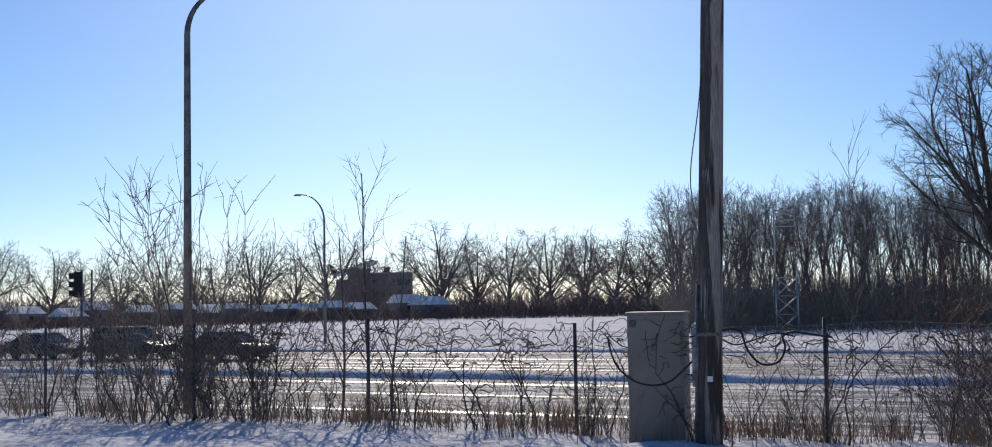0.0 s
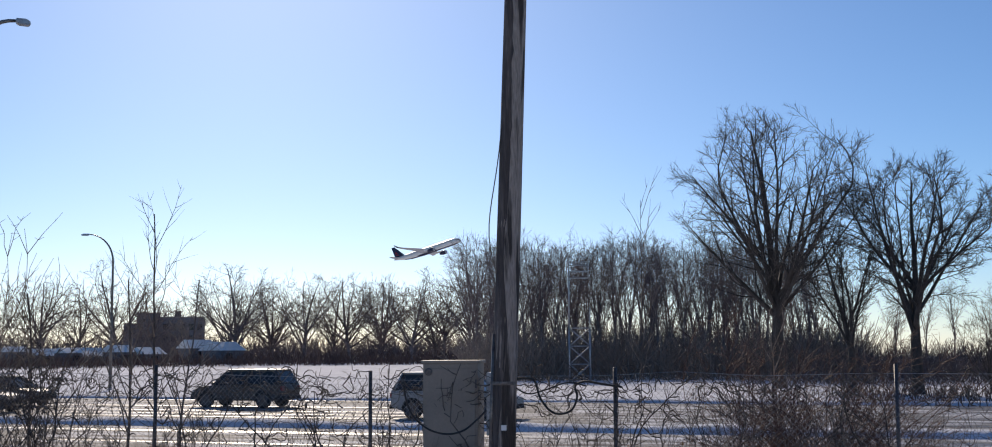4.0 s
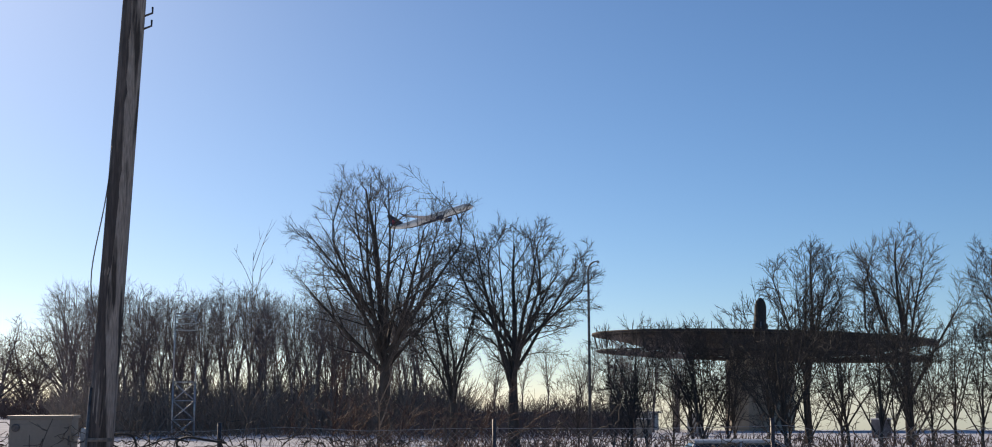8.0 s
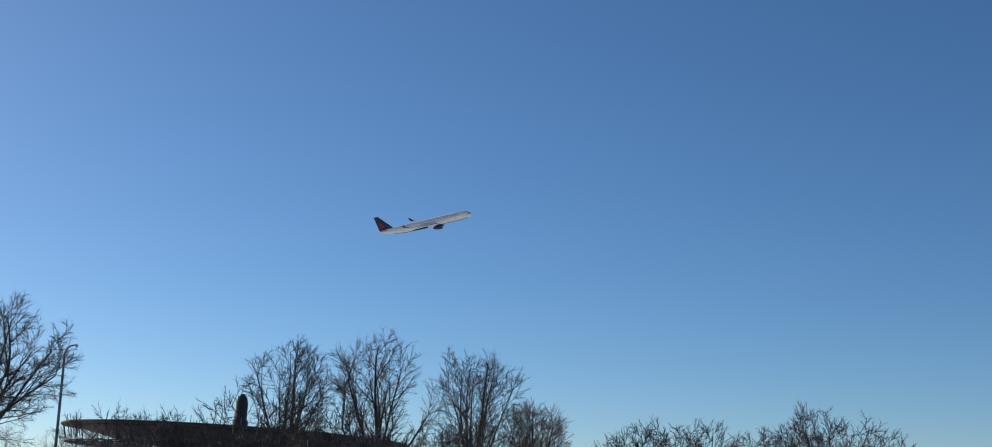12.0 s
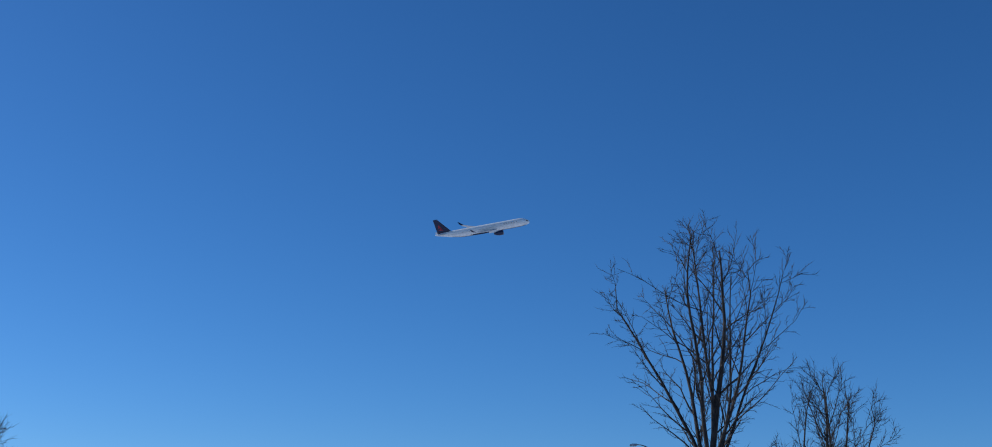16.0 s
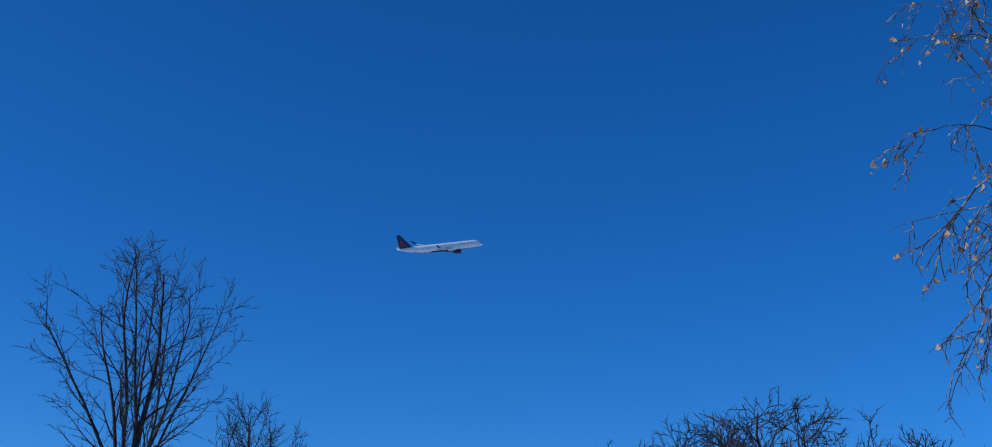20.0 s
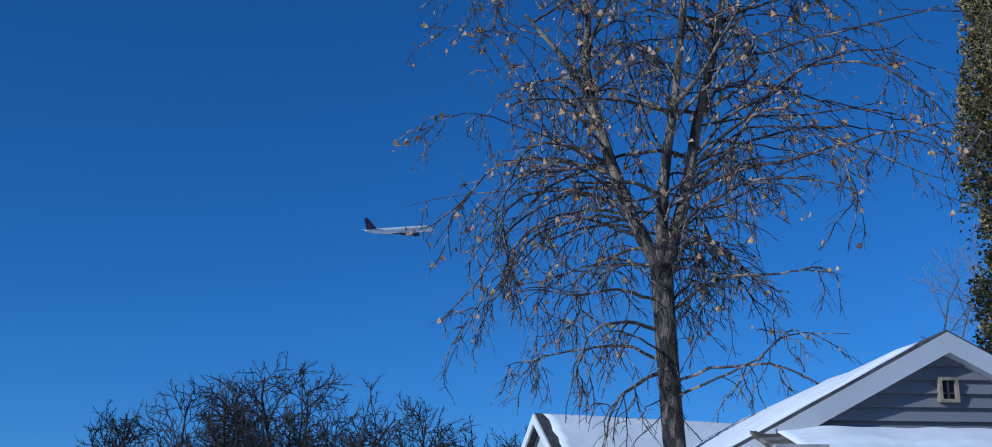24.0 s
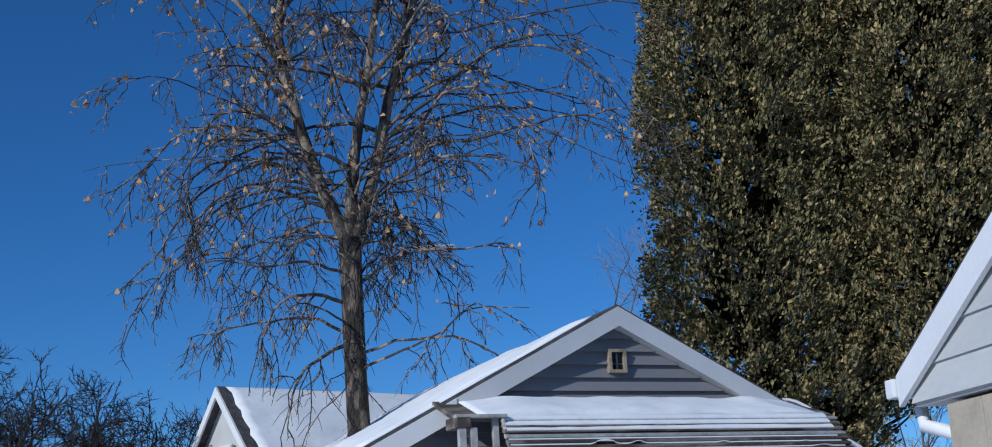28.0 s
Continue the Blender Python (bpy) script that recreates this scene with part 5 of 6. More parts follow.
# ---- arborvitae columns behind the garage ----
def arborvitae(seed, az, d, h, r0, skirt, clumps):
    rng = random.Random(seed)
    b = on_ground(az, d)
    t = thing("arborvitae", "tall dense dark-green arborvitae with browned sprays and sunlit flecks in the colour", "tree", Matrix.Translation(b), "row of arborvitae")
    tubes("trunk", [([Vector((0, 0, -0.3)), Vector((0.05, 0, 2)), Vector((0, 0.1, h * 0.5)), Vector((0, 0, h * 0.95))], [0.24, 0.2, 0.14, 0.03], 8)], M["bark_grey"], t)
    for z in [1.8 + 0.7 * i for i in range(int(h))]:
        tubes("branch", [([Vector((0, 0, z)), Vector((math.cos(z * 7) * 1.2, math.sin(z * 7) * 1.2, z + 0.9))], [0.035, 0.012], 4)], M["bark_grey"], t)
    def shell(f, w):
        z = skirt + (h - skirt) * f
        prof = r0 * min(1.0, (f / 0.08 + 0.6)) * (1 - f ** 3.2) ** 0.8
        return z, prof * (1 + 0.2 * noise.noise((math.cos(w) * 1.6 + seed, math.sin(w) * 1.6, z * 0.55)) + 0.22 * noise.noise((math.cos(w) * 4.5, math.sin(w) * 4.5 + seed, z * 1.7)))

    # dead brown inner twigs, dense enough to stop the light, gap shade put into their colour
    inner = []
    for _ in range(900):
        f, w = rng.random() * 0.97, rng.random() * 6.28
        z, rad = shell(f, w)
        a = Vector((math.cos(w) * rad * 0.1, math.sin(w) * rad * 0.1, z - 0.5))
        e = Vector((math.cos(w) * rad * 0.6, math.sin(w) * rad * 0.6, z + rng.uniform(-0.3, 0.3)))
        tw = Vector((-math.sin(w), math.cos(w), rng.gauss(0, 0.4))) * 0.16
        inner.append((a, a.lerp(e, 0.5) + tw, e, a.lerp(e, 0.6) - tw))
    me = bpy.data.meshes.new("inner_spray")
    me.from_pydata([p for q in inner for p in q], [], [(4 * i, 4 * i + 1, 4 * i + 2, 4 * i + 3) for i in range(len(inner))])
    me.materials.append(M["inner_shade_brown"])
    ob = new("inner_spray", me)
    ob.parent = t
    tagged(ob, "dead brown inner sprays with gap shade put into their near-black colour", kind="stuff")
    V, Fc = [], []
    for _ in range(clumps):
        f, w = rng.random() ** 0.9, rng.random() * 6.28
        z, rad = shell(f, w)
        rad *= 1 - 0.42 * rng.random() ** 2
        c = Vector((math.cos(w) * rad, math.sin(w) * rad, z))
        lean_ = Vector((math.cos(w), math.sin(w), rng.uniform(0.1, 1.3)))
        q = rng.uniform(0.06, 0.11)
        for _ in range(27):
            p = c + Vector((rng.gauss(0, q), rng.gauss(0, q), rng.gauss(0, q * 1.4)))
            out = (lean_ + Vector((rng.gauss(0, 0.5), rng.gauss(0, 0.5), rng.gauss(0, 0.5)))).normalized()
            tw = out.orthogonal().normalized()
            tw.rotate(Matrix.Rotation(rng.random() * 3.14, 3, out))
            s = rng.uniform(0.044, 0.095)
            i = len(V)
            nb = out.cross(tw) * 0.25 * s
            V += [p - out * s * 0.5, p + tw * s * 0.38 + nb, p + out * s + nb * 2, p - tw * s * 0.36 - nb]
            Fc += [(i, i + 1, i + 2), (i, i + 2, i + 3)]
    me = bpy.data.meshes.new("crown")
    me.from_pydata(V, [], Fc)
    me.materials.append(M["thuja"])
    ob = new("crown", me)
    ob.parent = t
    tagged(ob, kind="stuff")


for sd, az, d, h, r0, sk, cl in ((1, 140.4, 25, 18.5, 2.0, 2.6, 4400), (2, 144.6, 25.5, 19, 1.7, 3.9, 3000), (3, 148.7, 25, 18.5, 1.75, 4.5, 3000), (4, 153.0, 26, 19, 1.9, 4.3, 2600)):
    arborvitae(sd, az, d, h, r0, sk, cl)
bare_tree("grove_tree", 71, 9.6, 2.6, 0.13, stand(137.2, 31), "bare tree behind the garage", tip_r=0.005, limbs=6, fork_z=2.0, twig="twig_tan", nb=9, nt=6, ns=4, sprig=0.4, twl=1.0)
bare_tree("grove_tree", 72, 6.5, 2.4, 0.1, stand(146.5, 38), "bare tree behind the arborvitae", tip_r=0.006, limbs=5, fork_z=1.4, twig="twig_tan", nb=9, nt=6, ns=4, sprig=0.35, twl=0.8)


# ---- garage with a lean-to, seen at its gable ----
def snow_slab(name, parent, pts_fn, nu, nv, thick, seed, label=""):
    """Lumpy snow on a roof plane: pts_fn(a, b) gives the point and the normal for a, b in 0..1."""
    V, Fc = [], []
    for j in range(nv + 1):
        for i in range(nu + 1):
            p, n = pts_fn(i / nu, j / nv)
            e = min(1.0, 6 * min(i / nu, 1 - i / nu, j / nv, 1 - j / nv) + 0.25)
            V.append(p + n * thick * e * (0.8 + 0.5 * noise.noise((p.x * 0.9 + seed, p.y * 0.9, p.z * 0.9)) + 0.2 * noise.noise((p.x * 3, p.y * 3 + seed, 1))))
    m = len(V)
    for j in range(nv + 1):
        for i in range(nu + 1):
            p, n = pts_fn(i / nu, j / nv)
            V.append(p + n * 0.004)
    W = nu + 1
    for j in range(nv):
        for i in range(nu):
            a = j * W + i
            Fc += [(a, a + 1, a + W + 1, a + W), (m + a, m + a + W, m + a + W + 1, m + a + 1)]
    for i in range(nu):
        Fc += [(i, m + i, m + i + 1, i + 1), (nv * W + i + 1, m + nv * W + i + 1, m + nv * W + i, nv * W + i)]
    for j in range(nv):
        Fc += [(j * W, (j + 1) * W, m + (j + 1) * W, m + j * W), (j * W + nu, m + j * W + nu, m + (j + 1) * W + nu, (j + 1) * W + nu)]
    me = bpy.data.meshes.new(name)
    me.from_pydata(V, [], Fc)
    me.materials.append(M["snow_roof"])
    me.shade_smooth()
    ob = new(name, me)
    ob.parent = parent
    return tagged(ob, label)


def siding(parent, half, z0, z1, y, mt, lap=0.2, x_off=0.0, name="board"):
    """Lapped boards that fill the gable triangle or, where half(z) is constant, a wall."""
    z = z0
    while z < z1 - 0.02:
        t = min(z + lap, z1)
        xa, xb = half(z), half(t)
        if xa[1] - xa[0] < 0.05:
            break
        bm = bmesh.new()
        lo = [bm.verts.new(q) for q in ((xa[0], y - 0.075, z), (xa[1], y - 0.075, z), (xa[1], y + 0.01, z), (xa[0], y + 0.01, z))]
        hi = [bm.verts.new(q) for q in ((xb[0], y - 0.006, t + 0.01), (xb[1], y - 0.006, t + 0.01), (xb[1], y + 0.01, t + 0.01), (xb[0], y + 0.01, t + 0.01))]
        bm.faces.new(lo[::-1]), bm.faces.new(hi)
        for i in range(4):
            bm.faces.new((lo[i], lo[(i + 1) % 4], hi[(i + 1) % 4], hi[i]))
        part(name, bm, M[mt], parent)
        z = t


def garage():
    q = ray(133.94, 0, 17)
    g = thing("garage", "grey-sided garage with a low gable and snow on its roof", "garage", pose(q.x, q.y, 0, 0, 0, -107.9))
    pk, s, hw = 4.82, 0.526, 3.62
    ov, dep = 0.2, 7.5  # overhang, depth
    part("wall", boxes((-3.3, 0.02, -0.3, 3.3, dep, 2.95)), M["house_wall"], g)
    bm = bmesh.new()
    prism(bm, [(-3.3, 2.95), (3.3, 2.95), (0, 4.62)], 0.03, dep)
    part("gable", bm, M["siding_grey"], g)
    siding(g, lambda z: (-(4.66 - z) / s, (4.66 - z) / s), 2.95, 4.6, 0.0, "siding_grey", 0.178)
    for sgn, nm in ((-1, "roof_slope"), (1, "roof_slope")):
        bm = bmesh.new()
        prism(bm, [(0, pk), (sgn * hw, pk - s * hw), (sgn * hw, pk - s * hw - 0.1), (0, pk - 0.1)], -ov, dep + 0.3)
        part(nm, bm, M["shingle"], g, "dark shingles under snow")
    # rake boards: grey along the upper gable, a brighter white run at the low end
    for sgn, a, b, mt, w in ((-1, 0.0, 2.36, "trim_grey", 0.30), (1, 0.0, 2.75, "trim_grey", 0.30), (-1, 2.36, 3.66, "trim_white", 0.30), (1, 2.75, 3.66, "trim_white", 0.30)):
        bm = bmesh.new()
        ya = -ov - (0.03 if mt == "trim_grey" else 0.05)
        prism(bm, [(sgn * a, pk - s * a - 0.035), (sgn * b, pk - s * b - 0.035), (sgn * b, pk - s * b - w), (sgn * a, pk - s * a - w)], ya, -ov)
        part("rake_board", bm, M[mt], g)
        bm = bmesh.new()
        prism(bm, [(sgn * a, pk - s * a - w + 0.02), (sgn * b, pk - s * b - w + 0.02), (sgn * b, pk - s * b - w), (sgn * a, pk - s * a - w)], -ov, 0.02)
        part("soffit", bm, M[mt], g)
    v = part("gable_vent", boxes((-0.135, -0.13, 3.9, -0.095, -0.03, 4.22), (0.085, -0.13, 3.9, 0.125, -0.03, 4.22), (-0.095, -0.13, 4.18, 0.085, -0.03, 4.22), (-0.095, -0.13, 3.9, 0.085, -0.03, 3.94)),
             M["vent_wood"], g, "tan framed gable vent with a dark opening")
    # solid near-black block: the inner shade of the opening is put into its colour
    part("vent_opening", boxes((-0.095, -0.07, 3.94, 0.085, -0.04, 4.18)), M["rubber"], v)
    part("louvre", boxes((-0.02, -0.11, 3.94, 0.0, -0.075, 4.18)), M["dark_steel"], v)

    def left_roof(a, b):
        x = -0.35 - (hw - 0.4) * a
        return Vector((x, -ov + 0.05 + (dep - 0.2) * b, pk + s * x)), Vector((-0.46, 0, 0.88))
    snow_slab("roof_snow", g, left_roof, 26, 20, 0.12, 2, "thick snow lying on the roof")

    def right_roof(a, b):
        x = 0.5 + (hw - 0.5) * a
        return Vector((x, 0.4 + (dep - 0.6) * b, pk - s * x)), Vector((0.46, 0, 0.88))
    snow_slab("roof_snow", g, right_roof, 20, 16, 0.06, 5, "thin snow on the shaded roof side")

    # lean-to in front of the gable
    L = thing("lean_to", "low lean-to roof with ribbed weathered courses half under snow", "lean-to", g.matrix_basis.copy())
    x0, x1, y0, y1, zt, zb = -2.63, 2.7, -1.0, -0.08, 3.52, 3.22
    part("wall", boxes((x0 + 0.62, y0 - 0.1, -0.3, x1 - 0.3, y1, 2.55)), M["house_wall"], L)
    bm = bmesh.new()
    prism(bm, [(y1, zt), (y0, zb), (y0, zb - 0.06), (y1, zt - 0.06)], x0, x1, "x")
    part("deck", bm, M["rusty_tin"], L)
    n, ye, ze = 11, y0 - 0.55, 2.45
    for k in range(n):
        a, b = k / n, (k + 1) / n
        ya, yb = y0 + (ye - y0) * a, y0 + (ye - y0) * b
        za, zb_ = zb + (ze - zb) * a, zb + (ze - zb) * b
        bm = bmesh.new()
        prism(bm, [(ya + 0.02, za - 0.01), (yb - 0.035, zb_ + 0.03), (yb - 0.035, zb_ + 0.005), (yb, zb_ - 0.005), (ya + 0.02, za - 0.06)], x0 + 0.55, x1, "x")
        part("course", bm, M["rusty_tin" if k not in (0, 3) else "house_wall"], L)

    def lean(a, b):
        f = b * (1.02 + 0.04 * noise.noise((a * 7, 3, 1)))
        return Vector((x0 + 0.3 + (x1 - x0 - 0.47) * a, y1 + (y0 - y1) * f, zt + (zb - zt) * f + 0.005)), Vector((0, -0.3, 0.95))
    snow_slab("snow", L, lean, 40, 10, 0.1, 8, "smooth snow on the flat part")
    # snow held on the courses: whole rows above, broken ledges below
    for k in range(n):
        V, Fc = [], []
        ya, yb = y0 + (ye - y0) * k / n, y0 + (ye - y0) * (k + 1) / n
        za, zb_ = zb + (ze - zb) * k / n, zb + (ze - zb) * (k + 1) / n
        m_ = 90
        for i in range(m_ + 1):
            x = x0 + 0.57 + (x1 - x0 - 0.74 + 0.014 * k) * i / m_
            w = noise.noise((x * 0.9, k * 3.7, 2)) + 0.5 * noise.noise((x * 3.1, k * 5.1, 7))
            cover = (1.0, 0.95 + 0.05 * w, 0.72 + 0.5 * w + 0.06 * x, 0.15 * w - 0.1, 0.6 * w - 0.12, 0.3 * w - 0.1)[k] if k < 6 else 0.3 * w - 0.06
            cover = min(max(cover, 0.0), 1.0)
            h_ = 0.03 * min(1.0, cover * 3)
            yt, zt_ = yb + (ya - yb) * cover, zb_ + (za - zb_) * cover
            zb_s = zb_ - 0.035 * (1 - min(1.0, cover * 12))
            V += [(x, yt + 0.01, zt_ + 0.012), (x, yt - 0.004, zt_ + 0.02 + 0.4 * h_), (x, yb - 0.03, zb_s + 0.02 + h_), (x, yb - 0.04, zb_s + 0.014 + 0.5 * h_), (x, yb - 0.02, zb_s + 0.004)]
        for i in range(m_):
            for j in range(4):
                q = i * 5 + j
                Fc.append((q, q + 5, q + 6, q + 1))
        me = bpy.data.meshes.new("snow")
        me.from_pydata(V, [], Fc)
        me.materials.append(M["snow_roof"])
        me.shade_smooth()
        ob = new("snow", me)
        ob.parent = L
        tagged(ob)
    pts = [Vector((x1 + 0.02 - 0.18 * (1 - i / 8) ** 2, y1 + (ye - y1) * (i / 8) ** 1.3, zt + 0.02 - (zt - ze) * (i / 8) ** 2.0)) for i in range(9)] + [Vector((x1 + 0.06, ye - 0.02, ze - 0.3))]
    tubes("edge_trim", [(pts, [0.024] * len(pts), 6)], M["trim_grey"], L, "pale curved edge trim")
    part("gutter", boxes((x0 - 0.05, y0 - 0.14, zb - 0.025, x0 + 0.6, y0 - 0.02, zb + 0.02), bevel=0.015), M["house_wall"], L)
    part("corner_box", boxes((x0 - 0.04, y0 - 0.14, zb - 0.14, x0 + 0.14, y0 + 0.3, zb + 0.0), bevel=0.02), M["rusty_tin"], L)
    for x in (x0 + 0.0, x0 + 0.14):
        part("post", boxes((x, y0 - 0.12, -0.3, x + 0.08, y0 - 0.02, zb - 0.14)), M["house_wall"], L)
    tubes("downspout", [line((x0 + 0.55, y0 - 0.1, zb - 0.01), (x0 + 0.62, y0 - 0.14, zb - 0.4), (x0 + 0.74, ye - 0.06, zb - 0.75), (x0 + 0.74, ye - 0.06, 0.1), r=0.028, sides=8)], M["house_wall"], L)
    part("brace", boxes((x0 + 0.2, y0 + 0.3, zb - 0.2, x0 + 0.3, y0 + 0.4, zb - 0.05), (x0 + 0.45, y0 - 0.05, zb - 0.9, x0 + 0.52, y0 + 0.02, zb - 0.02)), M["house_wall"], L)


garage()


def neighbour_house():
    """House behind the maple: its ridge runs away to the right."""
    p1, p2 = ray(115.93, 7.83, 32), ray(126.04, 7.12, 35.23)
    d = (p2 - p1)
    d.z = 0
    L = 13.0
    ang = math.degrees(math.atan2(d.y, d.x))
    h = thing("house", "pale house with a steep snow-covered roof and brick-edged gable", "house", pose(p1.x, p1.y, 0, 0, 0, ang))
    rz, run, sl = 6.0, 3.4, 0.95
    ez = rz - run * sl
    part("wall", boxes((0.25, -run + 0.3, -0.3, L, run - 0.3, ez + 0.2)), M["house_wall"], h)
    bm = bmesh.new()
    prism(bm, [(-run + 0.3, ez + 0.2), (run - 0.3, ez + 0.2), (0, rz - 0.15)], 0.25, L, "x")
    part("gable", bm, M["siding_pale"], h)
    for s_ in (-1, 1):
        bm = bmesh.new()
        prism(bm, [(0, rz), (s_ * (run + 0.2), rz - (run + 0.2) * sl), (s_ * (run + 0.2), rz - (run + 0.2) * sl - 0.14), (0, rz - 0.16)], 0.0, L + 0.3, "x")
        part("roof_slope", bm, M["shingle"], h, "dark shingles")

        bm = bmesh.new()
        prism(bm, [(0, rz - 0.02), (s_ * (run + 0.2), rz - (run + 0.2) * sl - 0.02), (s_ * (run + 0.2), rz - (run + 0.2) * sl - 0.26), (0, rz - 0.28)], -0.05, 0.0, "x")
        part("rake_board", bm, M["trim_white"], h)

    def face(a, b):
        y = -0.02 - (run + 0.1) * b
        return Vector((0.22 + 0.1 * abs(math.sin(b * 23)) + (L - 0.3) * a, y, rz + y * sl)), Vector((0, -0.69, 0.72))
    snow_slab("roof_snow", h, face, 46, 20, 0.09, 3, "smooth snow on the roof")
    w = part("window", boxes((0.18, -0.5, 3.0, 0.26, 0.5, 4.4)), M["glass"], h)
    part("window_frame", boxes((0.14, -0.6, 2.9, 0.2, -0.5, 4.5), (0.14, 0.5, 2.9, 0.2, 0.6, 4.5), (0.14, -0.6, 4.4, 0.2, 0.6, 4.52), (0.14, -0.6, 2.88, 0.2, 0.6, 3.0)), M["trim_white"], w)


neighbour_house()


def near_house():
    """House beside the viewer: its gable wall runs back from the eave corner towards the viewer's side."""
    p = ray(146.29, 0, 8.1)
    h = thing("house", "pale-sided house on tan block walls with a bright white gable edge", "house", pose(p.x, p.y, 0, 0, 0, -(300.3 - 90)))
    # x runs along the gable towards the viewer's side, y into the house
    s, ez, W, dep = 0.5, 2.55, 7.4, 9.0
    mid = W / 2
    pk = ez + s * mid
    part("wall", boxes((0.42, 0.08, -0.3, W - 0.42, dep, 2.33)), M["stone_block"], h)
    bm = bmesh.new()
    prism(bm, [(0.1, 2.35), (W - 0.1, 2.35), (W - 0.1, 2.47), (mid, pk - 0.09), (0.1, 2.47)], 0.04, dep)
    part("gable", bm, M["siding_pale"], h)
    z, k = 2.37, 0
    while z < pk - 0.3:
        t = z + 0.2
        f = lambda q: (max(0.1, (q - 2.45) / s), W - max(0.1, (q - 2.45) / s))
        a, b = f(z), f(t)
        if b[1] - b[0] < 0.05:
            break
        bm = bmesh.new()
        prism_pts = [(a[0], z), (a[1], z), (b[1], t + 0.01), (b[0], t + 0.01)]
        vs = [[bm.verts.new((x, 0.035 - (0.024 if i < 2 else 0.006), zz)) for i, (x, zz) in enumerate(prism_pts)], [bm.verts.new((x, 0.045, zz)) for x, zz in prism_pts]]
        bm.faces.new(vs[0]), bm.faces.new(vs[1][::-1])
        for i in range(4):
            bm.faces.new((vs[0][i], vs[1][i], vs[1][(i + 1) % 4], vs[0][(i + 1) % 4]))
        bmesh.ops.recalc_face_normals(bm, faces=bm.faces)
        part("board", bm, M["siding_pale"], h)
        z = t
    for sgn in (0, 1):
        fx = (lambda q: q) if sgn == 0 else (lambda q: W - q)
        bm = bmesh.new()
        prism(bm, [(fx(0.0), ez + 0.05), (fx(mid), pk + 0.05), (fx(mid), pk - 0.06), (fx(0.0), ez - 0.06)], 0.005, dep + 0.3)
        part("roof_slope", bm, M["shingle"], h, "dark shingles")
        bm = bmesh.new()
        prism(bm, [(fx(0.02), ez - 0.0), (fx(mid), pk - 0.0), (fx(mid), pk - 0.19), (fx(0.02), ez - 0.19)], -0.03, 0.004)
        part("rake_board", bm, M["trim_white"], h)
    part("gutter", boxes((-0.11, -0.05, ez - 0.13, 0.0, dep, ez - 0.01), bevel=0.02), M["trim_white"], h)
    tubes("downspout", [line((-0.06, 0.15, ez - 0.18), (-0.04, 0.15, ez - 0.3), (0.32, 0.28, ez - 0.42), (0.36, 0.3, ez - 0.6), (0.36, 0.3, 0.2), r=0.045, sides=8)], M["trim_white"], h)
    # block courses on the visible wall
    bw, bh = 0.8, 0.4
    for r in range(6):
        for c in range(10):
            x = 0.42 + (c - 0.5 * (r % 2)) * bw
            xa, xb = max(x, 0.42), min(x + bw, W - 0.42)
            if xb - xa < 0.1:
                continue
            z0 = -0.05 + r * bh
            part("block", boxes((xa + 0.004, 0.066, z0 + 0.004, xb - 0.004, 0.09, min(z0 + bh, 2.33) - 0.004)), M["stone_block"], h)


near_house()


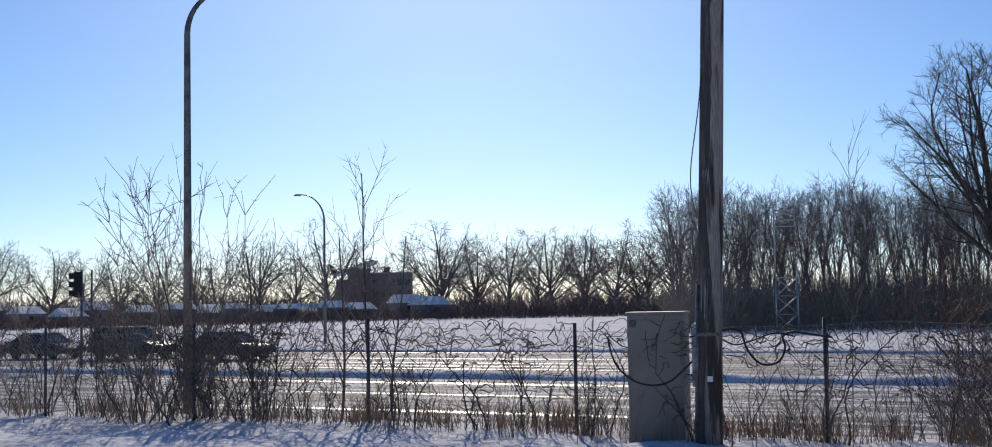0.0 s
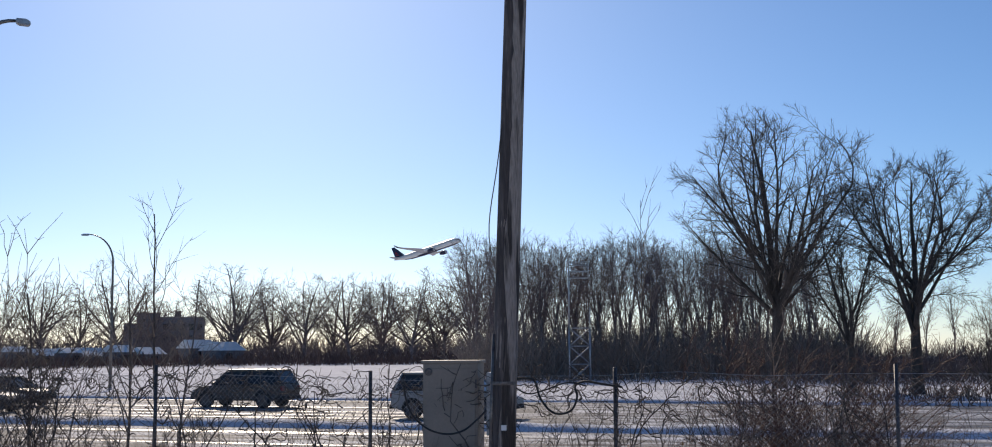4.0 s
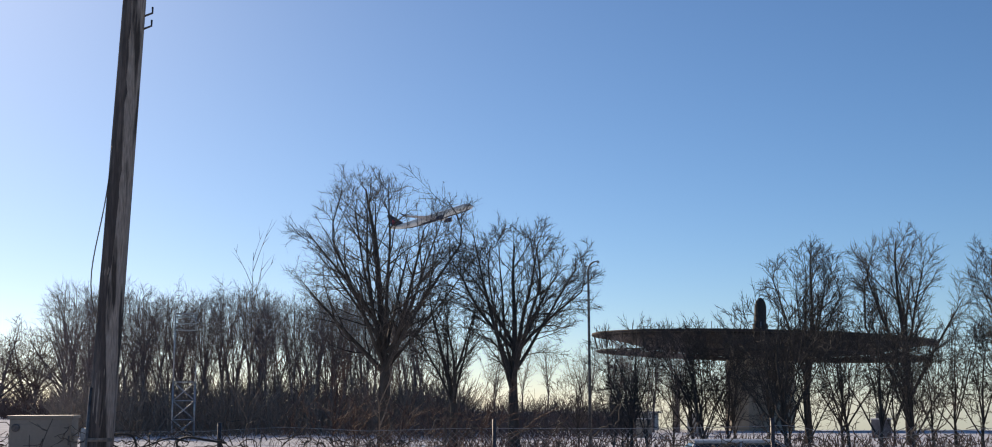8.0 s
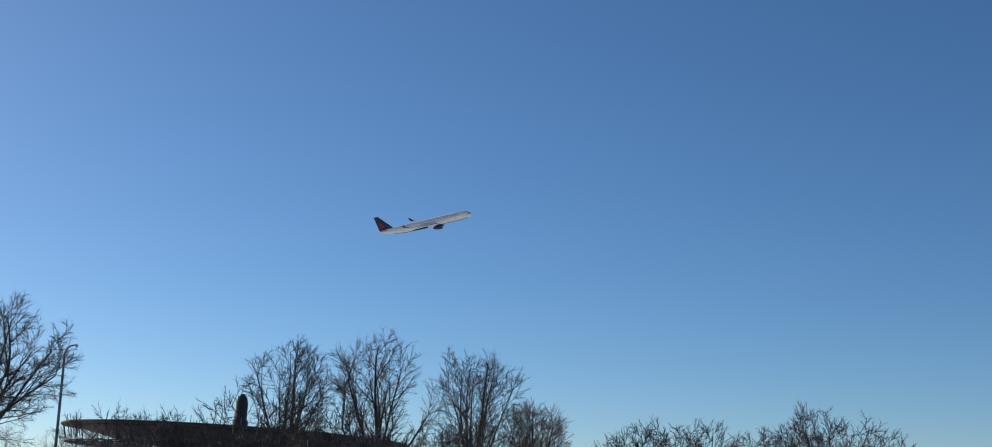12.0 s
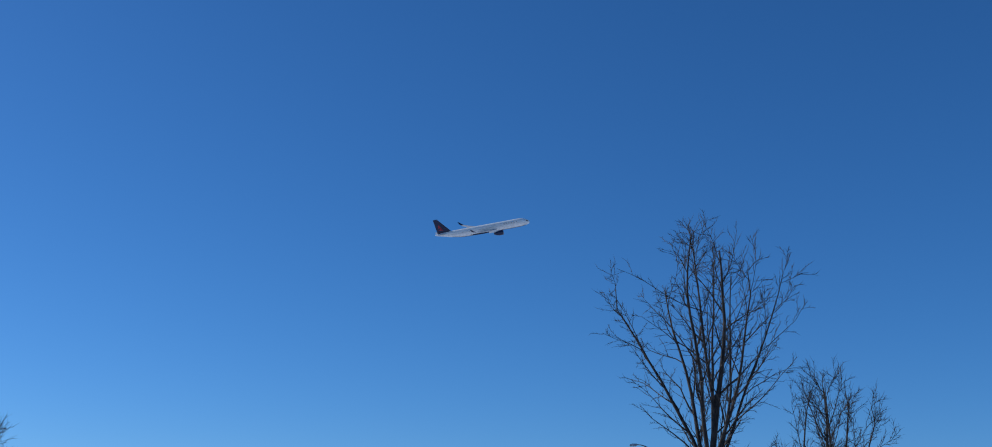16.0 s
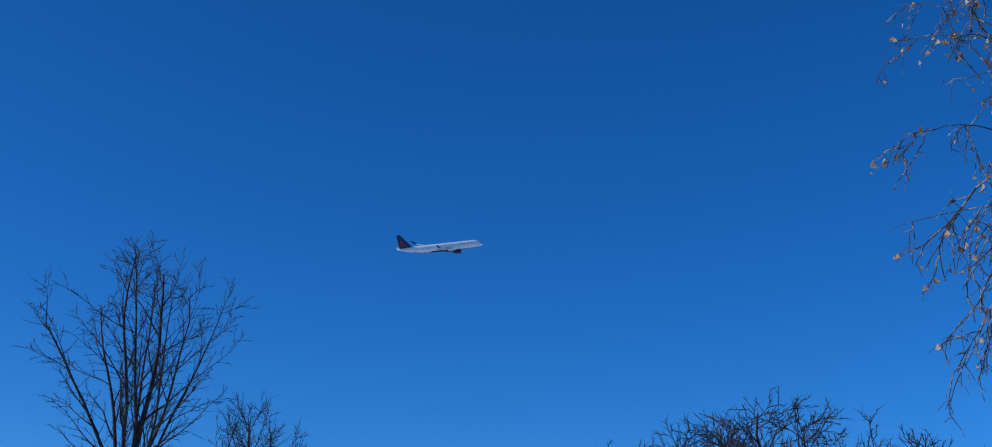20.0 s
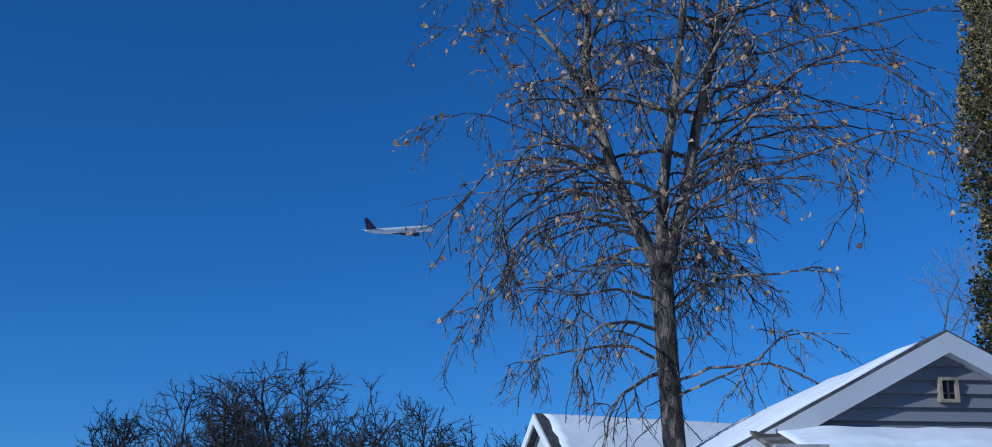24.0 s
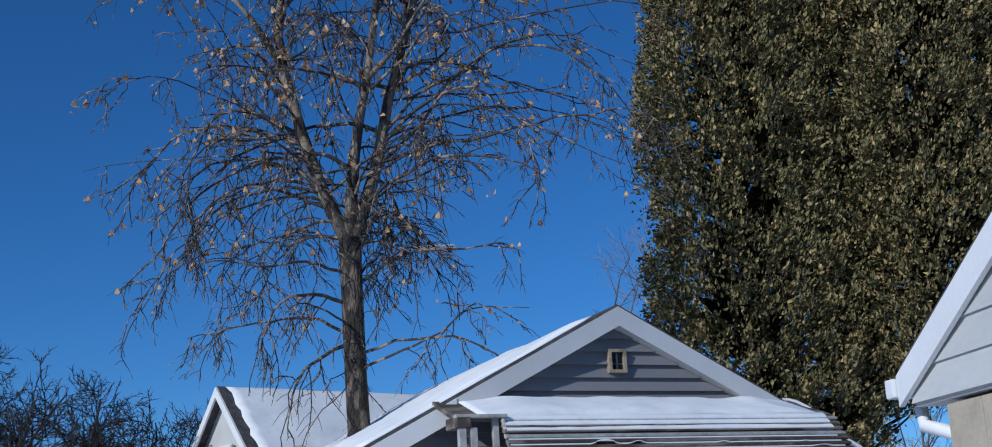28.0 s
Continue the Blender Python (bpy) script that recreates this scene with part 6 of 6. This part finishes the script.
# ---- the airliner ----
def airliner():
    a = thing("airliner", "white twin-engine airliner with a dark navy tail and belly, climbing", "airplane")
    bm = bmesh.new()
    prof = [(33.4, 0.05, -0.9), (33.0, 0.75, -0.8), (32.0, 1.5, -0.55), (30.5, 2.15, -0.3), (28.5, 2.65, -0.1), (26, 2.95, 0), (20, 2.98, 0), (-10, 2.98, 0), (-16, 2.8, 0.15), (-22, 2.2, 0.65), (-28, 1.3, 1.25), (-32, 0.65, 1.6), (-33.4, 0.3, 1.7)]
    seg = 20
    rings = [[bm.verts.new((x, r * math.cos(2 * math.pi * k / seg), zc + r * math.sin(2 * math.pi * k / seg))) for k in range(seg)] for x, r, zc in prof]
    for p, q in zip(rings, rings[1:]):
        for k in range(seg):
            f = bm.faces.new((p[k], q[k], q[(k + 1) % seg], p[(k + 1) % seg]))
            f.smooth = True
    bm.faces.new(rings[0]), bm.faces.new(rings[-1][::-1])
    bmesh.ops.recalc_face_normals(bm, faces=bm.faces)
    for f in bm.faces:
        c = f.calc_center_median()
        zc = float(np.interp(c.x, [q[0] for q in prof[::-1]], [q[2] for q in prof[::-1]]))
        f.material_index = 1 if (c.z - zc) < -0.84 * math.hypot(c.y, c.z - zc) and -24 < c.x < 30 else 0
    part("fuselage", bm, [M["plane_white"], M["plane_navy"]], a)

    def wing(pts, name, mt, par):
        """pts: rows of (leading-edge x, chord, y, z, thickness)."""
        b = bmesh.new()
        rows = []
        for x, c, y, z, th in pts:
            rows.append([b.verts.new((x - c * u, y, z + th * w)) for u, w in ((0, 0), (0.12, 0.45), (0.4, 0.5), (0.75, 0.25), (1, 0), (0.75, -0.2), (0.4, -0.4), (0.12, -0.35))])
        for p, q in zip(rows, rows[1:]):
            for k in range(8):
                b.faces.new((p[k], p[(k + 1) % 8], q[(k + 1) % 8], q[k]))
        b.faces.new(rows[0]), b.faces.new(rows[-1][::-1])
        bmesh.ops.recalc_face_normals(b, faces=b.faces)
        return part(name, b, M[mt], par, smooth_faces=False)

    for s in (-1, 1):
        wing([(9.5, 13.0, s * 2.2, -1.6, 1.5), (5.5, 9.2, s * 8, -1.1, 1.1), (0.6, 6.4, s * 16, 0.1, 0.75), (-6.2, 3.6, s * 26, 1.5, 0.4), (-8.6, 2.5, s * 29.5, 2.2, 0.28)], "wing", "plane_grey", a)
        wing([(-8.6, 2.5, s * 29.5, 2.2, 0.28), (-10.2, 1.9, s * 31.2, 3.0, 0.2), (-12.2, 0.9, s * 32.3, 4.6, 0.1)], "winglet", "plane_navy", a)
        wing([(-25.5, 5.6, s * 0.8, 1.6, 0.6), (-30.2, 2.4, s * 9.4, 2.5, 0.3)], "tailplane", "plane_grey", a)
        b = bmesh.new()
        lathe(b, [(1.35, 0), (1.65, 0.3), (1.78, 1.6), (1.7, 3.4), (1.25, 5.0), (0.85, 6.0), (0.3, 6.6)], 18)
        bmesh.ops.rotate(b, verts=b.verts, matrix=Matrix.Rotation(radians(-90), 3, "Y"))
        bmesh.ops.translate(b, verts=b.verts, vec=(12.2, s * 10.5, -3.4))
        e = part("engine", b, M["plane_navy"], a, "dark blue engine", smooth_faces=True)
        b = bmesh.new()
        lathe(b, [(1.33, -0.05), (1.6, 0.02), (1.66, 0.3)], 18)
        bmesh.ops.rotate(b, verts=b.verts, matrix=Matrix.Rotation(radians(-90), 3, "Y"))
        bmesh.ops.translate(b, verts=b.verts, vec=(12.25, s * 10.5, -3.4))
        part("intake_ring", b, M["galv"], e)
        part("pylon", boxes((2.5, s * 10.5 - 0.2, -2.4, 9.5, s * 10.5 + 0.2, -0.9)), M["plane_white"], e)
        # windows and a plain dark bar for the lettering
        for k in range(52):
            x = 26.0 - k * 1.0
            if 8.5 > x > 7.0:
                continue
            part("window", boxes((x, s * 2.98 - 0.03, 0.35, x + 0.26, s * 2.98 + 0.03, 0.7)), M["plane_grey"], a)
        for k in range(6):
            part("title_bar", boxes((23.0 - k * 1.75, s * 2.93 - 0.05, 1.05, 24.0 - k * 1.75, s * 2.93 + 0.05, 1.8)), M["plane_grey"], a)
    b = bmesh.new()
    prism(b, [(-21.5, 2.2), (-30.6, 12.4), (-33.4, 12.4), (-31.6, 1.9)], -0.28, 0.28)
    part("fin", b, M["plane_navy"], a, "dark navy tail fin")
    b = bmesh.new()
    prism(b, [(-28.0, 5.2), (-30.2, 8.3), (-30.8, 5.6), (-29.6, 6.2)], -0.33, 0.33)
    prism(b, [(-27.2, 4.2), (-29.2, 5.3), (-30.9, 4.6)], -0.33, 0.33)
    part("fin_mark", b, M["plane_red"], a, "red angular mark")
    b = bmesh.new()
    prism(b, [(32.6, 0.2), (31.6, 0.75), (30.6, 0.85), (31.0, 0.1)], -1.75, 1.75)
    part("cockpit_window", b, M["rubber"], a)
    b = bmesh.new()
    rows = [(11, 1.4, -2.2), (9, 2.5, -2.75), (0, 2.8, -3.0), (-7, 2.4, -2.8), (-10, 1.2, -2.3)]
    prism(b, [(x, z) for x, _, z in rows] + [(-10, -1.6), (11, -1.6)], -2.3, 2.3)
    bmesh.ops.bevel(b, geom=b.edges[:], offset=0.5, segments=3, affect="EDGES")
    part("belly_fairing", b, M["plane_navy"], a, smooth_faces=True)
    return a


AIRLINER = airliner()


# ---- cars ----
def car(name, label, paint, kind, mark=""):
    """A road vehicle, its front at x = 0, facing +x; kind: sedan, hatch, suv or big."""
    L, H, W = {"sedan": (4.7, 1.45, 1.8), "hatch": (4.5, 1.58, 1.85), "suv": (4.8, 1.75, 1.9), "big": (5.3, 1.9, 2.0)}[kind]
    t = thing(name, label, "car", group="cars on the road")
    hood = {"sedan": 0.86, "hatch": 0.94, "suv": 1.02, "big": 1.12}[kind]
    sill = 0.28
    if kind == "sedan":
        low = [(0, 0.42), (-0.02, 0.6), (-0.2, hood - 0.12), (-0.6, hood - 0.04), (-1.15, hood + 0.02), (-L + 0.9, hood + 0.14), (-L + 0.3, hood + 0.12), (-L + 0.05, hood + 0.02), (-L, 0.7), (-L + 0.05, 0.38), (-L + 0.4, sill), (-0.4, sill)]
        top = [(-1.1, hood + 0.02), (-1.95, H - 0.06), (-2.35, H - 0.005), (-2.8, H), (-3.4, H - 0.05), (-L + 0.42, hood + 0.13)]
    else:
        low = [(0, 0.5), (-0.03, 0.76), (-0.16, hood - 0.2), (-0.5, hood - 0.07), (-1.25, hood + 0.01), (-L + 0.05, hood + 0.07), (-L, 0.85), (-L + 0.05, 0.48), (-L + 0.4, sill + 0.05), (-0.4, sill + 0.05)]
        top = [(-1.05, hood), (-1.9, H - 0.07), (-2.6, H), (-L + 0.42, H - 0.05), (-L + 0.05, hood + 0.07)]
    bm = bmesh.new()
    prism(bm, low, -W / 2, W / 2)
    bmesh.ops.bevel(bm, geom=[e for e in bm.edges if abs(e.verts[0].co.y - e.verts[1].co.y) < 0.01], offset=0.09, segments=3, affect="EDGES")
    body = part("body", bm, M[paint], t, smooth_faces=False)
    bm = bmesh.new()
    a = W / 2 - 0.04
    b = W / 2 - 0.24
    rows = []
    for sgn in (-1, 1):
        rows.append([bm.verts.new((x, sgn * (a if z < hood + 0.2 else b), z)) for x, z in top])
    n = len(top)
    bm.faces.new(rows[0]), bm.faces.new(rows[1][::-1])
    for i in range(n):
        bm.faces.new((rows[0][i], rows[1][i], rows[1][(i + 1) % n], rows[0][(i + 1) % n]))
    bmesh.ops.recalc_face_normals(bm, faces=bm.faces)
    bmesh.ops.bevel(bm, geom=bm.edges[:], offset=0.04, segments=2, affect="EDGES")
    part("glazing", bm, M["glass"], t, "dark glazing")
    bm = bmesh.new()
    tx0, tx1 = top[1][0] + 0.05, top[-2][0] - 0.02
    box(bm, tx1, -b - 0.02, H - 0.07, tx0, b + 0.02, H + 0.012, bevel=0.03)
    part("roof", bm, M[paint], t)
    for sgn in (-1, 1):
        for f in (0.02, 0.45, 0.98):
            x = tx0 + (tx1 - tx0) * f
            x2 = x + (top[0][0] - top[1][0] - 0.12 if f < 0.1 else (top[-1][0] - top[-2][0] + 0.1 if f > 0.9 else 0.0))
            tubes("pillar", [line((x2, sgn * (a + 0.0), hood + 0.04), (x, sgn * (b + 0.01), H - 0.03), r=0.04, sides=5)], M[paint], t)
        part("headlight", boxes((-0.28, sgn * (W / 2 - 0.3) - 0.16, 0.62, -0.03, sgn * (W / 2 - 0.3) + 0.24 * (sgn > 0) + 0.16 * (sgn < 0), 0.78), bevel=0.03), M["lamp_clear"], t)
        part("tail_light", boxes((-L - 0.01, sgn * (W / 2 - 0.2) - 0.12, 0.8, -L + 0.1, sgn * (W / 2 - 0.2) + 0.12, 1.0), bevel=0.02), M["lamp_red"], t)
        part("mirror", boxes((tx0 + 0.45, sgn * (W / 2 + 0.08) - 0.09, hood + 0.03, tx0 + 0.6, sgn * (W / 2 + 0.08) + 0.09, hood + 0.18), bevel=0.03), M[paint], t)
        for x in (-0.85, -L + 0.95):
            bm = bmesh.new()
            rw = 0.33 if kind == "sedan" else 0.37
            lathe(bm, [(rw - 0.08, -0.11), (rw, -0.09), (rw, 0.09), (rw - 0.08, 0.11)], 18)
            bmesh.ops.rotate(bm, verts=bm.verts, matrix=Matrix.Rotation(radians(90), 3, "X"))
            bmesh.ops.translate(bm, verts=bm.verts, vec=(x, sgn * (W / 2 - 0.1), rw))
            wh = part("wheel", bm, M["rubber"], t)
            b2 = bmesh.new()
            arc = [(x + (rw + 0.07) * math.cos(w), rw + (rw + 0.07) * math.sin(w)) for w in (radians(q) for q in range(-10, 191, 20))]
            prism(b2, arc, sgn * W / 2 - 0.004, sgn * W / 2 + 0.006)
            part("wheel_arch", b2, M["rubber"], t)
            bm = bmesh.new()
            lathe(bm, [(rw - 0.1, -0.118), (rw - 0.13, 0), (rw - 0.1, 0.118)], 14)
            bmesh.ops.rotate(bm, verts=bm.verts, matrix=Matrix.Rotation(radians(90), 3, "X"))
            bmesh.ops.translate(bm, verts=bm.verts, vec=(x, sgn * (W / 2 - 0.1), rw))
            part("rim", bm, M["dark_steel"], wh)
        for x in (tx0 - 0.15, (tx0 + tx1) / 2, tx1 + 0.35):
            part("door_seam", boxes((x, sgn * W / 2 - 0.003, sill + 0.12, x + 0.012, sgn * W / 2 + 0.004, hood - 0.02)), M["rubber"], t)
        for x in (tx0 - 0.55, (tx0 + tx1) / 2 - 0.35):
            part("door_handle", boxes((x, sgn * W / 2, hood - 0.14, x + 0.16, sgn * W / 2 + 0.025, hood - 0.11), bevel=0.008), M["dark_steel"], t)
    for x0, x1 in ((-0.12, 0.03), (-L - 0.03, -L + 0.1)):
        part("bumper", boxes((x0, -W / 2 + 0.1, 0.38, x1, W / 2 - 0.1, 0.55), bevel=0.03), M["rubber"], t)
    return t


RIGHT, LEFT = -ROAD, 180 - ROAD
# paint, kind, label, lane, metres along the road of the front at a time, that time, metres a second (negative: the other way)
TRAFFIC = [("paint_dark", "sedan", "dark hatchback driving on the far carriageway", 45, -21.8, 1.5, 26.5), ("paint_dark", "big", "dark large SUV driving on the near carriageway", 33.4, -19.3, 2.0, 21.8),
           ("paint_silver", "suv", "silver-grey SUV driving on the road", 45, -27.9, 3.5, 26.0), ("paint_dark", "suv", "dark SUV driving on the road", 45, -10.3, 5.5, 23.0),
           ("paint_dark", "sedan", "dark sedan driving on the road", 45, -1.9, 5.5, 24.0), ("paint_white", "hatch", "white hatchback driving on the near carriageway", 34.5, -5.6, 7.2, 17.5),
           ("paint_dark", "sedan", "dark sedan driving on the far lanes", 55, -10.2, 0.5, -27.0), ("paint_silver", "sedan", "silver sedan driving on the far lanes", 55.5, -30.2, 3.0, -28.0),
           ("paint_dark", "suv", "black SUV driving on the far lanes", 52, -19.5, 3.5, -27.0), ("paint_silver", "sedan", "silver hatchback driving on the far lanes", 55.5, -35.6, 6.0, -28.0),
           ("paint_dark", "sedan", "dark blue sedan driving on the far lanes", 55.5, -10.9, 6.0, -27.5), ("paint_silver", "sedan", "pale silver sedan driving on the far lanes", 55.5, -12.4, 6.3, -27.0)]
CARS = [(car("car", lb, pt, k), v, u, t0, sp) for pt, k, lb, v, u, t0, sp in TRAFFIC]
for u, pt, k in ((-40.7, "paint_dark", "sedan"), (-47.5, "paint_grey", "suv"), (-54.2, "paint_dark", "sedan"), (-60.5, "paint_dark", "suv")):
    q = car("car", "dark car standing in the queue at the signal", pt, k)
    q.matrix_basis = Matrix.Translation(road(u, 50.5, -0.975)) @ Matrix.Rotation(radians(RIGHT), 4, "Z")


def motions():
    # the airliner climbs and turns away in one smooth curve
    X, Y, Z = (709.998, 805.588, -468.079, -201.84, 155.612, 93.741), (539.585, -1117.318, -316.686, 172.75, 32.535, -106.05), (227.297, 166.141, -51.785, -14.946, 12.953, -4.863)
    rows = []
    for i in range(57):
        t = i * 0.5
        w = (t - 14) / 14
        p = Vector([sum(c[k] * w ** k for k in range(6)) for c in (X, Y, Z)])
        d = Vector([sum(k * c[k] * w ** (k - 1) for k in range(1, 6)) for c in (X, Y, Z)])
        pitch = math.atan2(d.z, math.hypot(d.x, d.y)) + 0.1212 + 0.0347 * w
        head = Vector((d.x, d.y, 0)).normalized()
        fw = head * math.cos(pitch) + Vector((0, 0, math.sin(pitch)))
        rt = fw.cross(Vector((0, 0, 1))).normalized()
        up = rt.cross(fw)
        bank = radians(float(np.interp(t, (0, 6, 8, 10, 12, 14, 18, 22, 28), (0, -4, 3, 11, 18, 21, 20, 17, 14))))
        rt, up = rt * math.cos(bank) - up * math.sin(bank), up * math.cos(bank) + rt * math.sin(bank)
        m = Matrix((fw, -rt, up)).transposed().to_4x4()
        p = (p - Vector(EYE)) / 1.07
        # small drifts off the smooth curve, in degrees of bearing and height as seen by the eye
        az = radians(float(np.interp(t, (0, 10, 13, 16, 19, 22, 28), (0, 0, -0.11, -0.1, -0.09, -0.03, 0))))
        el = radians(float(np.interp(t, (0, 10, 11, 13, 16, 19, 22, 28), (0, 0.03, 0.08, 0.16, 0.09, 0.03, 0.04, 0))))
        p.rotate(Matrix.Rotation(-az, 3, "Z"))
        p.z += math.tan(el) * math.hypot(p.x, p.y)
        m.translation = Vector(EYE) + p
        rows.append((t, m))
    walk(AIRLINER, rows)
    for ob, v, u, t0, sp in CARS:
        turn = Matrix.Rotation(radians(RIGHT if sp > 0 else LEFT), 4, "Z")
        walk(ob, [(t, Matrix.Translation(road(u + sp * (t - t0), v, -0.975)) @ turn) for t in (0, 7, 14, 21, 28)])


motions()
